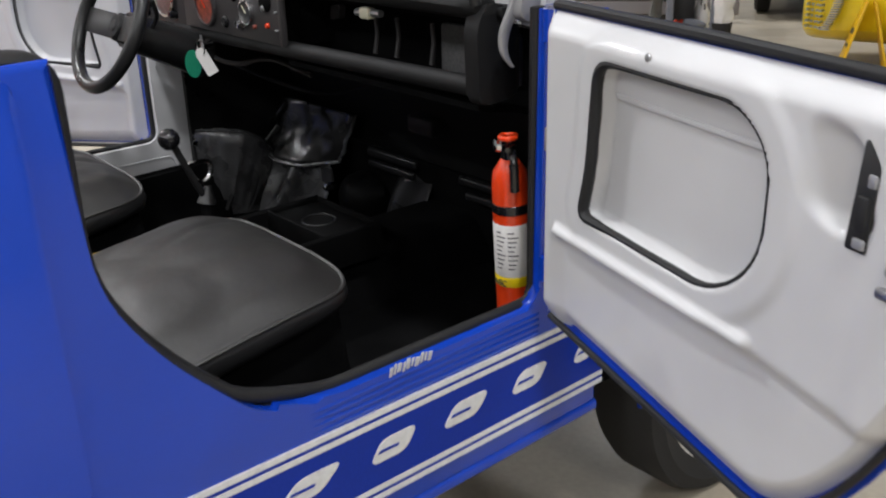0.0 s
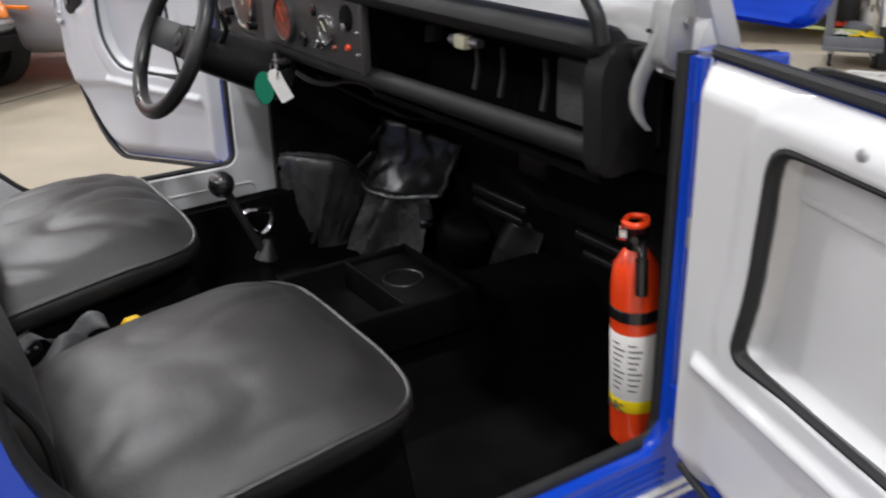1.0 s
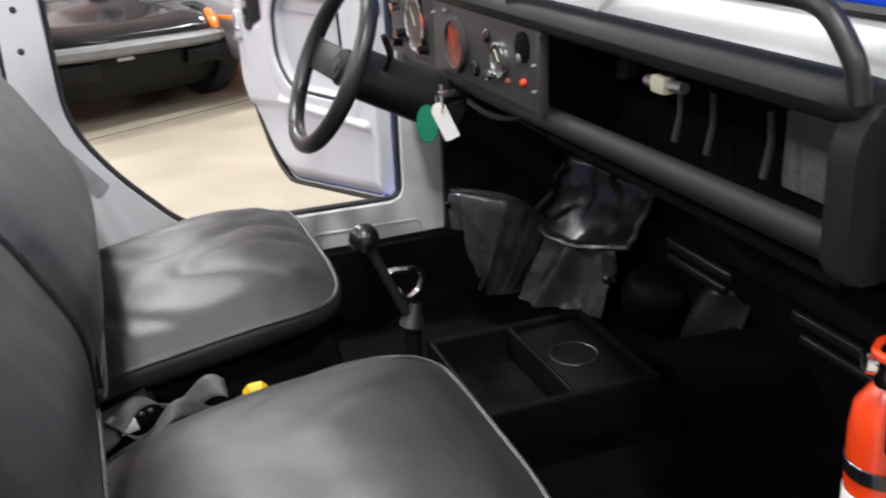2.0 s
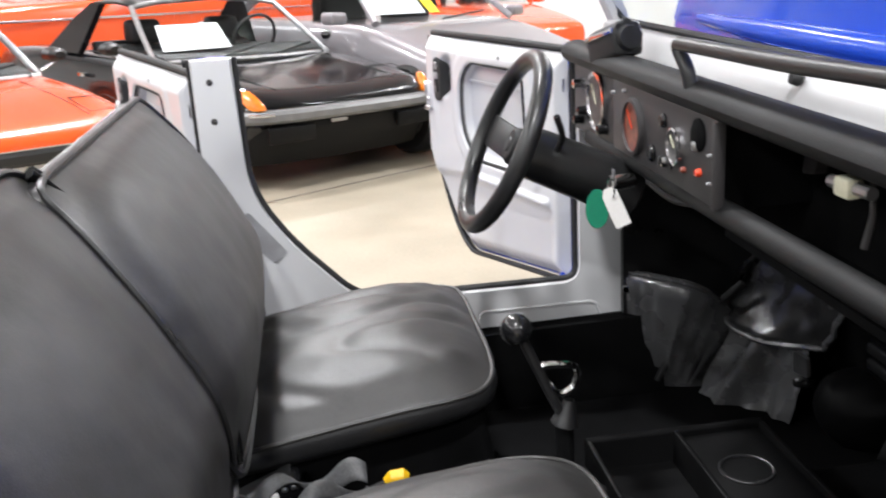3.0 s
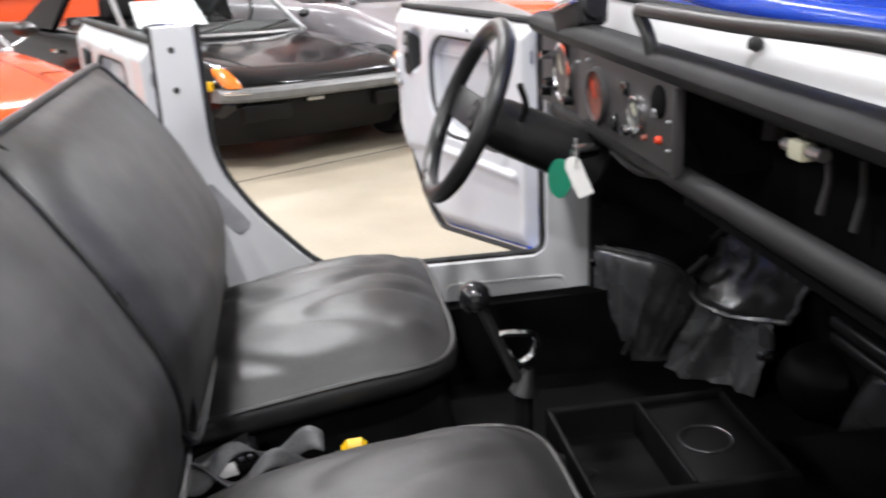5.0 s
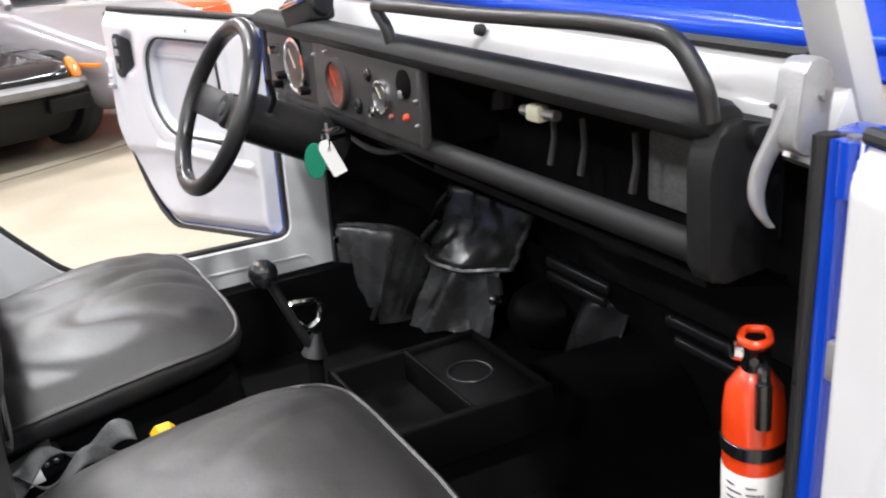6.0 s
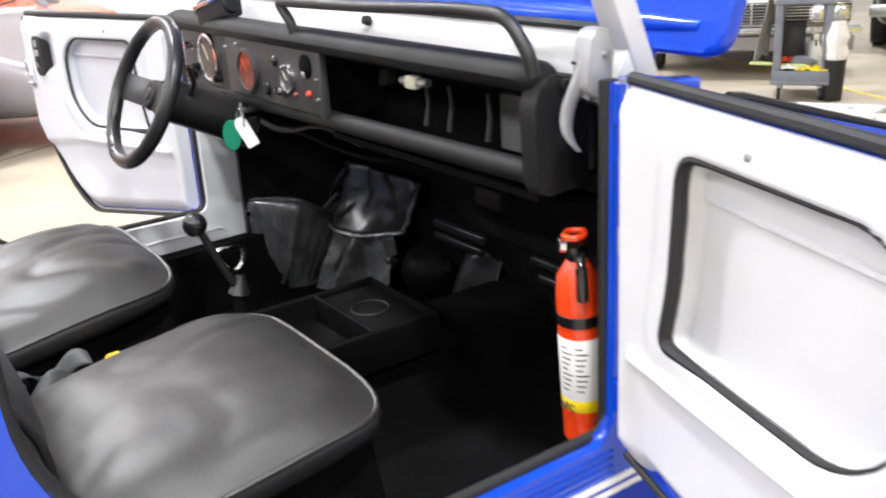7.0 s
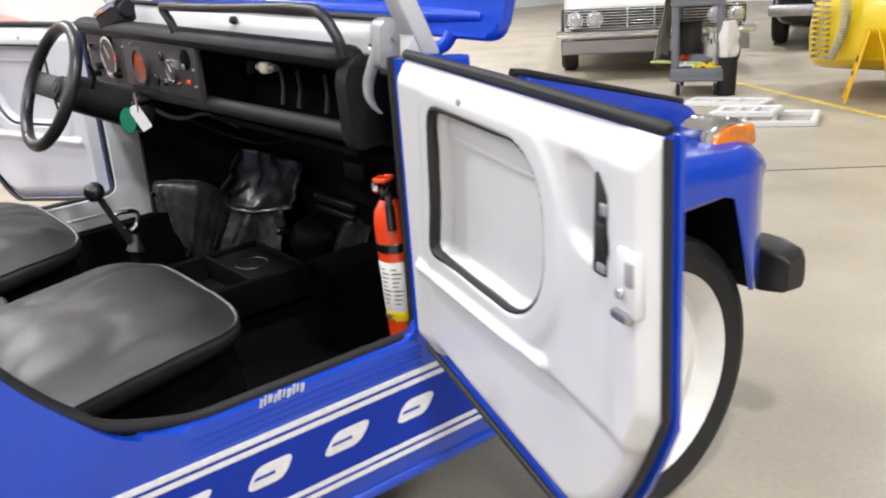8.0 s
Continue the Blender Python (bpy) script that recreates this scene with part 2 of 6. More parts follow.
def inside_by(p, poly):
    """How deep a flat point lies inside a polygon (negative outside)."""
    best, odd = 1e9, False
    for i in range(len(poly)):
        ax, ay = poly[i - 1]
        bx, by = poly[i]
        dx, dy = bx - ax, by - ay
        t = max(0.0, min(1.0, ((p[0] - ax) * dx + (p[1] - ay) * dy) / (dx * dx + dy * dy + 1e-12)))
        best = min(best, math.hypot(p[0] - ax - t * dx, p[1] - ay - t * dy))
        if (ay > p[1]) != (by > p[1]) and p[0] < (bx - ax) * (p[1] - ay) / (by - ay) + ax:
            odd = not odd
    return best if odd else -best

# -------------------------------------------------------------- the hall
def setting(name, bm, mat, label="", smooth=False):
    return tagged(new(name, mesh_of(name, bm, mat, smooth)), label or name.replace("_", " "), "", "", "structure")


X0, X1, Y0, Y1, HIGH = -15.0, 11.0, -13.0, 17.0, 5.6
setting("floor", box((X0, Y0, -0.2), (X1, Y1, 0)), CONCRETE, "polished beige concrete floor with pale sheen")
setting("wall_north", box((X0 - 0.2, Y1, -0.2), (X1 + 0.2, Y1 + 0.2, HIGH + 0.2)), WALL, "plain pale painted hall wall")
setting("wall_south", box((X0 - 0.2, Y0 - 0.2, -0.2), (X1 + 0.2, Y0, HIGH + 0.2)), WALL, "plain pale painted hall wall")
setting("wall_west", box((X0 - 0.2, Y0, -0.2), (X0, Y1, HIGH + 0.2)), WALL, "plain pale painted hall wall")
# unseen east wall, in a darker copy of the other walls' paint
setting("wall_east", box((X1, Y0, -0.2), (X1 + 0.2, Y1, HIGH + 0.2)), WALL_DULL, "unseen hall wall in a darker copy of the wall paint")
setting("ceiling", box((X0, Y0, HIGH), (X1, Y1, HIGH + 0.2)), CEIL, "plain pale hall ceiling")


def floor_strip(name, a, b, width, high, mat, label):
    a, b = Vector((*a, 0)), Vector((*b, 0))
    side = (b - a).cross((0, 0, 1)).normalized() * width / 2
    bm = bmesh.new()
    add_loft(bm, [[p + side, p + side + Vector((0, 0, high)), p - side + Vector((0, 0, high)), p - side] for p in (a, b)])
    return setting(name, bm, mat, label)


floor_strip("floor_line", (-5.5, 7.63), (3.4, 3.03), 0.055, 0.004, LINE, "worn yellow painted line on the concrete")
for a, b in (((-2.4, -3.03), (-7.14, 2.6)), ((-1.86, 2.6), (3.6, 8.5)), ((-7.14, 2.6), (-1.86, 2.6))):
    floor_strip("floor_joint", a, b, 0.009, 0.003, JOINT, "thin dark saw-cut joint in the concrete")


def high_bay(x, y):
    lamp = thing("ceiling_lamp", "unseen round white industrial high-bay lamp hung under the ceiling", "ceiling lamp", pose(x, y, HIGH), "high-bay lamps under the ceiling")
    part("housing", lathe([(0, 0), (0.07, 0), (0.07, -0.16), (0.24, -0.34), (0.25, -0.36), (0.235, -0.36), (0.06, -0.18), (0, -0.18)]), STEEL, lamp, "dull metal reflector housing")
    data = bpy.data.lights.new("high_bay", "AREA")
    data.shape, data.size, data.energy, data.color = "DISK", 0.44, LAMP_WATTS, (0.965, 0.975, 1.0)
    light = new("bulb", data)
    light.parent = lamp
    light.location = (0, 0, -0.35)


for lx in (-11.0, -6.6, -2.2):
    for ly in (-7.0, -1.6, 4.4, 9.6):
        if (lx, ly) != (-2.2, 4.4):
            high_bay(lx, ly)
# the last two are added, unseen lamps that brighten the driver's inner sill
for lx, ly in ((2.8, -1.3), (6.8, -2.2), (6.8, -7.5), (6.8, 3.2), (2.6, -6.4)):
    high_bay(lx, ly)

# ------------------------------------------------- the blue open-top car
car = thing("utility_car", "bright blue open-top off-road car with doors and front lid open", "car", LEVEL)

# outline of one side: a sill with two door openings that are open above
FRONT_GAP = [(0.005, 1.075), (0.005, 0.615), (-0.40, 0.615), (-0.465, 0.64), (-0.57, 0.752), (-0.632, 0.855), (-0.636, 1.10)]
REAR_GAP = [(-0.708, 1.10), (-0.708, 0.615), (-1.03, 0.615), (-1.10, 0.64), (-1.26, 0.77), (-1.345, 0.90), (-1.35, 1.09)]
front_gap = rounded(FRONT_GAP, [0, 0.03, 0.04, 0.05, 0.08, 0.07, 0], 5, False)
rear_gap = rounded(REAR_GAP, [0, 0.03, 0.04, 0.05, 0.08, 0.07, 0], 5, False)
side = ([Vector((0.15, 0.38)), Vector((0.15, 1.06))] + front_gap + rear_gap
        + [Vector((-2.02, 1.08)), Vector((-2.10, 1.0)), Vector((-2.10, 0.62)), Vector((-1.98, 0.62)), Vector((-1.90, 0.78)), Vector((-1.55, 0.78)), Vector((-1.44, 0.60)), Vector((-1.42, 0.38))])
side_shut = [p for p in side if not (p.y > 0.59 and -1.36 < p.x < -0.70 and p in rear_gap)]
rear_door = rounded([(-0.722, 1.094), (-0.722, 0.59), (-1.03, 0.59), (-1.11, 0.62), (-1.27, 0.76), (-1.36, 0.90), (-1.362, 1.094)], [0.02, 0.04, 0.05, 0.06, 0.08, 0.07, 0.02], 5)
def wider(pts, d, e, lift=0.0):
    """The same outline with its door openings cut larger by d to the rear and e downwards."""
    out = []
    for y, z in pts:
        low = 0.60 < z < 1.2 and -1.352 < y < 0.006
        rear = -0.64 < y < -0.43 or -1.36 < y < -1.06
        out.append(Vector((y - (d if low and rear else 0.0), z - (e if low and z < 1.07 else 0.0) + (lift if y < -0.5 and z > 1.05 else 0.0))))
    return out


side_left = [Vector((p.x + 0.013 * step(-0.38, -0.5, p.x) * step(-1.5, -1.36, p.x), p.y)) for p in side]
front_gap_left, rear_gap_left = side_left[2:2 + len(front_gap)], side_left[2 + len(front_gap):2 + len(front_gap) + len(rear_gap)]

for s in (1, -1):
    part("side_panel", flat(prism(wider(side_shut, 0.045, 0.0, 0.004) if s > 0 else wider(side_left, 0.012, 0.012), "x", 0.692 if s > 0 else 0.662, 0.71, 0.009, 3), s), BLUE, car, "glossy blue sheet-metal side")
    bm = prism(side_left if s < 0 else wider(side_shut, 0.056, 0.004, 0.002), "x", 0.640 if s < 0 else 0.678, 0.6615 if s < 0 else 0.6915, 0.003, 2)
    part("inner_side", flat(bm, s), WHITE if s < 0 else VINYL_DARK, car, "white painted inner side" if s < 0 else "black lined inner side")
    if s > 0:
        part("rear_door", prism(rear_door, "x", 0.708, 0.716, 0.003, 2), BLUE, car, "shut blue rear door")
    for gap in (front_gap_left, rear_gap_left) if s < 0 else (front_gap,):
        if s > 0:
            gap = rounded(FRONT_GAP[:-1] + [(-0.630, 1.100), (-0.70, 1.106), (-1.31, 1.104)], [0, 0.03, 0.04, 0.05, 0.08, 0.07, 0.035, 0.02, 0], 6, False)
        path = [Vector((0.662 + (0.008 + 0.024 * step(-0.36, -0.60, y) if s > 0 else 0.0), y, z)) for y, z in gap]
        seal = bmesh.new()
        if s > 0:
            # a wide channel that laps round the pillar's edge
            rings = []
            for n, p in enumerate(path):
                back = step(-0.42, -0.54, p.y)
                way = (path[min(n + 1, len(path) - 1)] - path[max(n - 1, 0)]).normalized()
                out = Vector((0, way.z, -way.y))
                mid = Vector((0.686 - 0.006 * back, p.y - 0.046 * step(-0.42, -0.5, p.y) + 0.010 * step(-0.05, 0.0, p.y), p.z))
                rings.append([mid + Vector(((0.008 + 0.008 * back) * math.cos(a), 0, 0)) + out * 0.011 * math.sin(a) for a in [2 * math.pi * k / 12 for k in range(12)]])
            add_loft(seal, rings)
        else:
            add_tube(seal, [p + Vector((0.002, 0, 0)) for p in path], 0.0095, 8)
        part("door_seal", flat(seal, s), RUBBER, car, "black rubber door seal")
    if s < 0:
        cap = [(-0.686, -0.668, 1.02), (-0.686, -0.670, 1.094), (-0.686, -0.69, 1.096), (-0.686, -0.712, 1.092)]
        part("pillar_cap", tube(rounded(cap, 0.030, 7, False), 0.008, 10), RUBBER, car, "black rubber pillar seal")
    # ribs pressed into the sill under the seal
    for z, r in ((0.6015, 0.0042), (0.5910, 0.0042), (0.5805, 0.0042), (0.5700, 0.0036)):
        part("sill_rib", flat(tube([(0.7085, 0.0, z), (0.7085, -0.40, z), (0.7085, -0.43, z)], [r, r, 0.002], 8), s), BLUE, car, "pressed rib of the blue sill")
    part("sill_flange", flat(prism(rounded([(0.655, 0.355), (0.712, 0.362), (0.712, 0.385), (0.655, 0.385)], 0.008, 3), "y", -1.42, 0.15), s), BLUE, car)
    # decal band with double lines and plain marks in place of lettering
    part("decal_band", flat(box((0.7095, -1.40, 0.426), (0.7125, 0.16, 0.555)), s), NAVY, car, "dark blue decal band")
    for z in (0.5440, 0.5590, 0.4220, 0.4370):
        part("decal_line", flat(box((0.7095, -1.41, z - 0.0043), (0.7135, 0.16, z + 0.0043)), s), DECAL, car, "white decal line")

for y, w, lean in ((0.115, 0.052, 0.010), (-0.022, 0.068, 0.012), (-0.16, 0.075, 0.014), (-0.30, 0.070, 0.012), (-0.445, 0.078, 0.02), (-0.585, 0.075, 0.012)):
    # solid rounded mark, slanting forward
    h, w = 0.035, w * 0.94
    mark = rounded([(y - w / 2 - lean, 0.497 - h / 2), (y + w / 2 - lean, 0.497 - h / 2), (y + w / 2 + lean, 0.497 + h / 2), (y - w / 2 + lean, 0.497 + h / 2)], 0.016, 4)
    plate = part("decal_mark", prism(mark, "x", 0.7115, 0.7140), DECAL, car, "plain white decal mark")
    slit = [(y - w * 0.42 - 0.002, 0.4940), (y + w * 0.10, 0.4940), (y + w * 0.10 + 0.002, 0.4985), (y - w * 0.42 + 0.002, 0.4985)]
    part("decal_slit", prism(slit, "x", 0.7135, 0.7148), NAVY, plate)
y = -0.299
for k, wide in enumerate((0.0045, 0.003, 0.006, 0.0035, 0.005, 0.003, 0.0065, 0.004, 0.003, 0.0055)):
    low, high = 0.6065 + 0.0015 * (k % 3), 0.6190 + 0.0018 * ((k * 2) % 3)
    part("sill_sticker", prism([(y - 0.002, low), (y + wide - 0.002, low), (y + wide + 0.002, high), (y + 0.002, high)], "x", 0.7095, 0.7120), CHALK, car, "small silver unreadable sticker mark")
    y += wide + 0.0035

# pillar screws
for z in (1.06, 0.99):
    part("screw", lathe([(0, 0.004), (0.004, 0.003), (0.006, 0)], aim((-0.640, -0.664, z), (1, 0, 0)), 10), PANEL, car, "dark pillar screw")
part("pillar_patch", flat(prism(rounded([(-0.655, 0.785), (-0.625, 0.82), (-0.56, 0.735), (-0.585, 0.715)], 0.008, 3), "x", 0.637, 0.641), -1), PRIMER, car, "grey bare patch on the pillar")
for s in (1, -1):
    # pressed edge on the inner sill
    path = rounded([(s * 0.640, -0.20, 0.54), (s * 0.640, -0.20, 0.572), (s * 0.640, 0.035, 0.572), (s * 0.640, 0.045, 0.54)], 0.02, 4, False)
    part("sill_bead", tube(path, 0.0035, 6), WHITE, car)

# floor, tunnel, bulkhead
part("floor_pan", box((-0.64, -2.05, 0.345), (0.64, 0.55, 0.375), 0.004), CARPET, car, "black carpeted floor")
part("tunnel", prism(rounded([(-0.115, 0.37), (-0.085, 0.50), (0.085, 0.50), (0.115, 0.37)], [0, 0.04, 0.04, 0], 5), "y", -1.4, 0.55), CARPET, car, "black carpeted centre tunnel")
for s in (1, -1):
    side_mat = rounded([(-0.66, 0.37), (0.17, 0.37), (0.15, 0.545), (-0.66, 0.53)], [0, 0, 0.03, 0], 5)
    part("side_carpet", flat(prism(side_mat, "x", 0.598, 0.642, 0.004), s), CARPET, car, "black carpet on the inner sill")
part("bulkhead", prism([(0.55, 0.36), (0.315, 0.97), (0.34, 0.97), (0.60, 0.36)], "x", -0.645, 0.645), INNER, car, "black lined bulkhead")
for s in (1, -1):
    part("kick_panel", flat(prism([(0.088, 0.36), (0.088, 1.04), (0.17, 1.0), (0.345, 0.95), (0.37, 0.84), (0.60, 0.80), (0.60, 0.36)], "x", 0.6235, 0.6385), s), VINYL_DARK, car, "black kick panel")
for s in (1, -1):
    # pleated vinyl cover over the wheel housing: a bulging quarter cone gathered at its foot
    top = rounded([(0.636, 0.088, 0.616), (0.575, 0.115, 0.624), (0.515, 0.195, 0.616), (0.545, 0.275, 0.555), (0.600, 0.330, 0.46)], [0, 0.06, 0.08, 0.06, 0], 8, False)
    foot = rounded([(0.632, 0.095, 0.378), (0.625, 0.135, 0.378), (0.612, 0.175, 0.378), (0.598, 0.215, 0.378), (0.596, 0.25, 0.378)], [0, 0.02, 0.02, 0.01, 0], 8, False)
    rings = []
    for k, (p, q) in enumerate(zip(top, foot)):
        t = k / (len(top) - 1)
        wave = 0.008 * math.sin(44 * t) + 0.004 * math.sin(97 * t + 1)
        ring = [Vector(p) + Vector((0.022, 0.016, 0.012)), Vector(p) + Vector((0.006, 0.006, 0.010))]
        for u in [j / 10 for j in range(11)]:
            bulge = 0.028 * step(0.05, 0.5, t) * math.sin(math.pi * min(1.0, u * 1.1)) * (1 - 0.5 * u) + wave * (1 - u) * (0.25 + u)
            ring.append(Vector(p).lerp(Vector(q), u ** 0.85) + Vector((-bulge * 0.75, -bulge * 0.55, 0)))
        rings.append([(s * a.x, a.y, a.z) for a in ring])
    part("wheel_housing", add_loft(bmesh.new(), rings, False), VINYL_FOOT, car, "glossy black pleated vinyl wheel housing cover", angle=60)
    part("housing_trim", tube([r[1] for r in rings], 0.0045, 6), VINYL_FOOT, car)
    part("housing_screw", lathe([(0, 0.004), (0.006, 0.003), (0.008, 0)], aim((s * 0.612, 0.090, 0.600), (-s * 0.7, -0.7, 0.1)), 12), CHROME, car, "bright cover screw")


# soft cover hung from the bulkhead over the pedals, with a stitched hem
rings = []
for k in range(25):
    t = k / 24
    ring = []
    for u in [j / 12 for j in range(13)]:
        hang = 0.012 * math.sin(math.pi * t) * u + 0.006 * math.sin(9 * t) * u
        low = Vector((-0.590 + 0.205 * t, 0.305 + 0.085 * t, 0.560 - 0.026 * t - 0.022 * math.sin(math.pi * t)))
        high = Vector((-0.575 + 0.255 * t, 0.345 + 0.055 * t, 0.690 - 0.02 * t))
        p = high.lerp(low, u) + Vector((0.0, -0.045 * u ** 3 * math.sin(math.pi * min(1.0, t * 1.2)), 0))
        f = 0.012 * noise.noise(Vector((t * 4 + 2, u * 2.5, 1.0))) + 0.005 * noise.noise(Vector((t * 9, u * 6, 4.0)))
        ring.append(p + Vector((0, -hang + f, 0)))
    rings.append(ring)
thick(part("lining_flap", add_loft(bmesh.new(), rings, False), VINYL_FLAP, car, "glossy black vinyl flap over the pedals", angle=60), 0.004)
# hem and side edge in the lighter vinyl: their highlight put into colour
part("flap_hem", tube([r[-1] + Vector((0, -0.002, 0)) for r in rings], 0.0055, 6), VINYL_FOOT, car, "stitched hem of the flap, lightened for its highlight")
part("flap_edge", tube([p + Vector((0.004, -0.003, 0)) for p in rings[-1]], 0.006, 6), VINYL_FOOT, car)
part("flap_crease", tube([Vector((-0.60, 0.30, 0.555)), Vector((-0.585, 0.312, 0.62)), Vector((-0.545, 0.33, 0.675))], [0.006, 0.009, 0.005], 8), VINYL_FLAP, car, "folded edge of the vinyl flap")
part("pedal_lever", tube([(-0.520, 0.290, 0.625), (-0.562, 0.235, 0.552), (-0.585, 0.170, 0.455), (-0.592, 0.148, 0.405)], [0.007, 0.008, 0.008, 0.006], 10), RUBBER, car, "black hanging pedal lever")
# creased cover at the foot of the bulkhead
rings = []
for k in range(31):
    t = k / 30
    ring = []
    for u in [j / 14 for j in range(15)]:
        low = Vector((-0.565 + 0.165 * t, 0.225 + 0.110 * t, 0.380))
        high = Vector((-0.560 + 0.150 * t, 0.290 + 0.085 * t, 0.530))
        ridge = 0.020 * max(0.0, 1 - abs(t - 0.30 - 0.15 * u) / 0.16) - 0.018 * max(0.0, 1 - abs(t - 0.68 + 0.18 * u) / 0.14)
        f = 0.010 * noise.noise(Vector((t * 3 + 5, u * 2.0, 2.0))) + 0.004 * noise.noise(Vector((t * 8, u * 7, 6.0)))
        ring.append(low.lerp(high, u) + Vector((0.3 * (ridge + f), -(ridge + f), 0)))
    rings.append(ring)
part("foot_lining", add_loft(bmesh.new(), rings, False), VINYL_FOOT, car, "creased glossy black vinyl foot lining", angle=60)
dome = lathe([(0, 0.046), (0.03, 0.044), (0.056, 0.030), (0.072, 0.0), (0.078, -0.04)], aim((-0.318, 0.405, 0.450), (0.25, -0.85, 0.35)), 28)
for v in dome.verts:
    v.co += Vector((1, -1, 1)) * 0.016 * noise.noise(v.co * 16.0)
part("housing_dome", dome, CONSOLE, car, "round dark cover at the toe board")
part("bleed_bolt", lathe([(0, 0.020), (0.008, 0.018), (0.010, 0.004), (0.013, 0.0), (0.013, -0.02)], aim((-0.392, 0.352, 0.468), (0.3, -0.9, 0.2)), 12), CHROME, car, "bright bolt by the pedals")
part("bolt_bracket", prism(rounded([(-0.415, 0.480), (-0.365, 0.490), (-0.372, 0.525), (-0.42, 0.52)], 0.006, 3), "y", 0.345, 0.352), STEEL, car, "worn metal bracket by the pedals")
part("toe_board", prism([(0.475, 0.37), (0.405, 0.60), (0.412, 0.60), (0.50, 0.37)], "x", -0.62, 0.62), CARPET, car, "black sloping toe board")
for x0, x1, z, h in ((-0.275, -0.080, 0.583, 0.022), (-0.290, -0.105, 0.547, 0.020), (0.075, 0.235, 0.586, 0.020), (0.085, 0.25, 0.546, 0.018)):
    y = 0.405 + (0.60 - z) * 0.30 - 0.004
    part("toe_rib", box((x0, y - 0.010, z - h / 2), (x1, y + 0.004, z + h / 2), 0.006, 3), VINYL_DARK, car, "pressed rib of the black toe board")
fold = [[(-0.175 + 0.125 * u, 0.424 - 0.045 * v * (1 - 0.4 * u) - 0.01 * math.sin(5 * u + 2 * v), 0.535 - 0.105 * v + 0.03 * u) for v in [j / 6 for j in range(7)]] for u in [i / 8 for i in range(9)]]
thick(part("mat_fold", add_loft(bmesh.new(), fold, False), VINYL_DARK, car, "folded corner of the black foot mat", angle=60), 0.004)
part("wire", tube(rounded([(-0.50, 0.08, 0.86), (-0.38, 0.10, 0.83), (-0.25, 0.12, 0.87), (-0.08, 0.12, 0.85)], 0.08, 5, False), 0.006, 6), RUBBER, car, "thin black cable under the dash")
part("wire", tube(rounded([(-0.60, 0.20, 0.80), (-0.45, 0.26, 0.755), (-0.33, 0.30, 0.735), (-0.22, 0.33, 0.76), (-0.10, 0.34, 0.80)], 0.06, 5, False), 0.005, 6), RUBBER, car, "thin black cable under the dash")
part("fuse_box", box((-0.085, 0.380, 0.672), (0.005, 0.425, 0.716), 0.007, 3), PANEL, car, "dull grey box on the bulkhead")
# moulded tray on the tunnel with a cup ring
console = part("console_tray", prism(rounded([(-0.125, 0.49), (-0.122, 0.562), (-0.116, 0.568), (-0.110, 0.562), (-0.108, 0.515), (0.108, 0.515), (0.110, 0.562), (0.116, 0.568), (0.122, 0.562), (0.125, 0.49)], 0.003, 2), "y", -0.135, 0.135), CONSOLE, car, "black moulded tray on the tunnel")
for y in (-0.132, 0.0, 0.132):
    part("tray_wall", box((-0.110, y - 0.004, 0.51), (0.110, y + 0.004, 0.566), 0.003), CONSOLE, console, "raised wall of the tray")
part("tray_plate", box((-0.108, 0.005, 0.548), (0.108, 0.128, 0.555), 0.002), CONSOLE, console, "flat cover of the tray's front")
part("cup_ring", tube([(0.036 * math.cos(a), 0.060 + 0.036 * math.sin(a), 0.556) for a in [2 * math.pi * k / 32 for k in range(32)]], 0.0022, 8, True), VINYL_DARK, console, "raised cup ring")
# dashboard
DASH_AT = pose(-0.035, 0.020, -0.013)
PAD_Z = 1.080
part("dash_pad", add_loft(bmesh.new(), [[(x, -0.012 + 0.030 * math.cos(a) * e, PAD_Z + 0.021 * math.sin(a) * e) for a in [2 * math.pi * k / 14 for k in range(14)]] for x, e in ((-0.625, 0.7), (-0.62, 1), (0.585, 1.0), (0.605, 0.96), (0.617, 0.75), (0.622, 0.4))]), DASH, car, "black padded upper dash roll", at=DASH_AT)
part("dash_top", prism(rounded([(0.0, 1.078), (0.14, 1.072), (0.16, 1.06), (0.0, 1.06)], 0.008, 3), "x", -0.64, 0.64), DASH, car, "black dash top", at=DASH_AT)
part("lower_bar", tube([(-0.52, -0.012, 0.937), (-0.275, -0.012, 0.942), (0.565, -0.018, 0.956), (0.615, -0.018, 0.957)], 0.0165, 14), DASH, car, "black padded grab bar under the dash", at=DASH_AT)
part("dash_end", prism(rounded([(-0.035, 0.930), (-0.04, 1.05), (-0.02, 1.088), (0.05, 1.07), (0.05, 0.935)], 0.018, 4), "x", 0.600, 0.630, 0.006), DASH, car, "black padded dash end", at=DASH_AT)
part("instrument_panel", box((-0.335, -0.032, 0.955), (0.070, -0.024, 1.066), 0.003), PANEL, car, "dark textured instrument panel", at=DASH_AT)
part("panel_back", box((-0.33, -0.024, 0.95), (0.055, 0.10, 1.06)), CARPET, car, at=DASH_AT)
part("panel_edge", box((0.066, -0.038, 0.955), (0.074, -0.022, 1.062), 0.003), PANEL, car, "scuffed edge of the instrument panel", at=DASH_AT)
part("driver_panel", box((-0.60, -0.022, 0.94), (-0.337, 0.02, 1.066), 0.004), PANEL, car, "dark panel around the speedometer", at=DASH_AT)
part("tray_back", box((-0.62, 0.10, 0.89), (0.62, 0.115, 1.065)), CARPET, car, "black back of the open dash tray", at=DASH_AT)
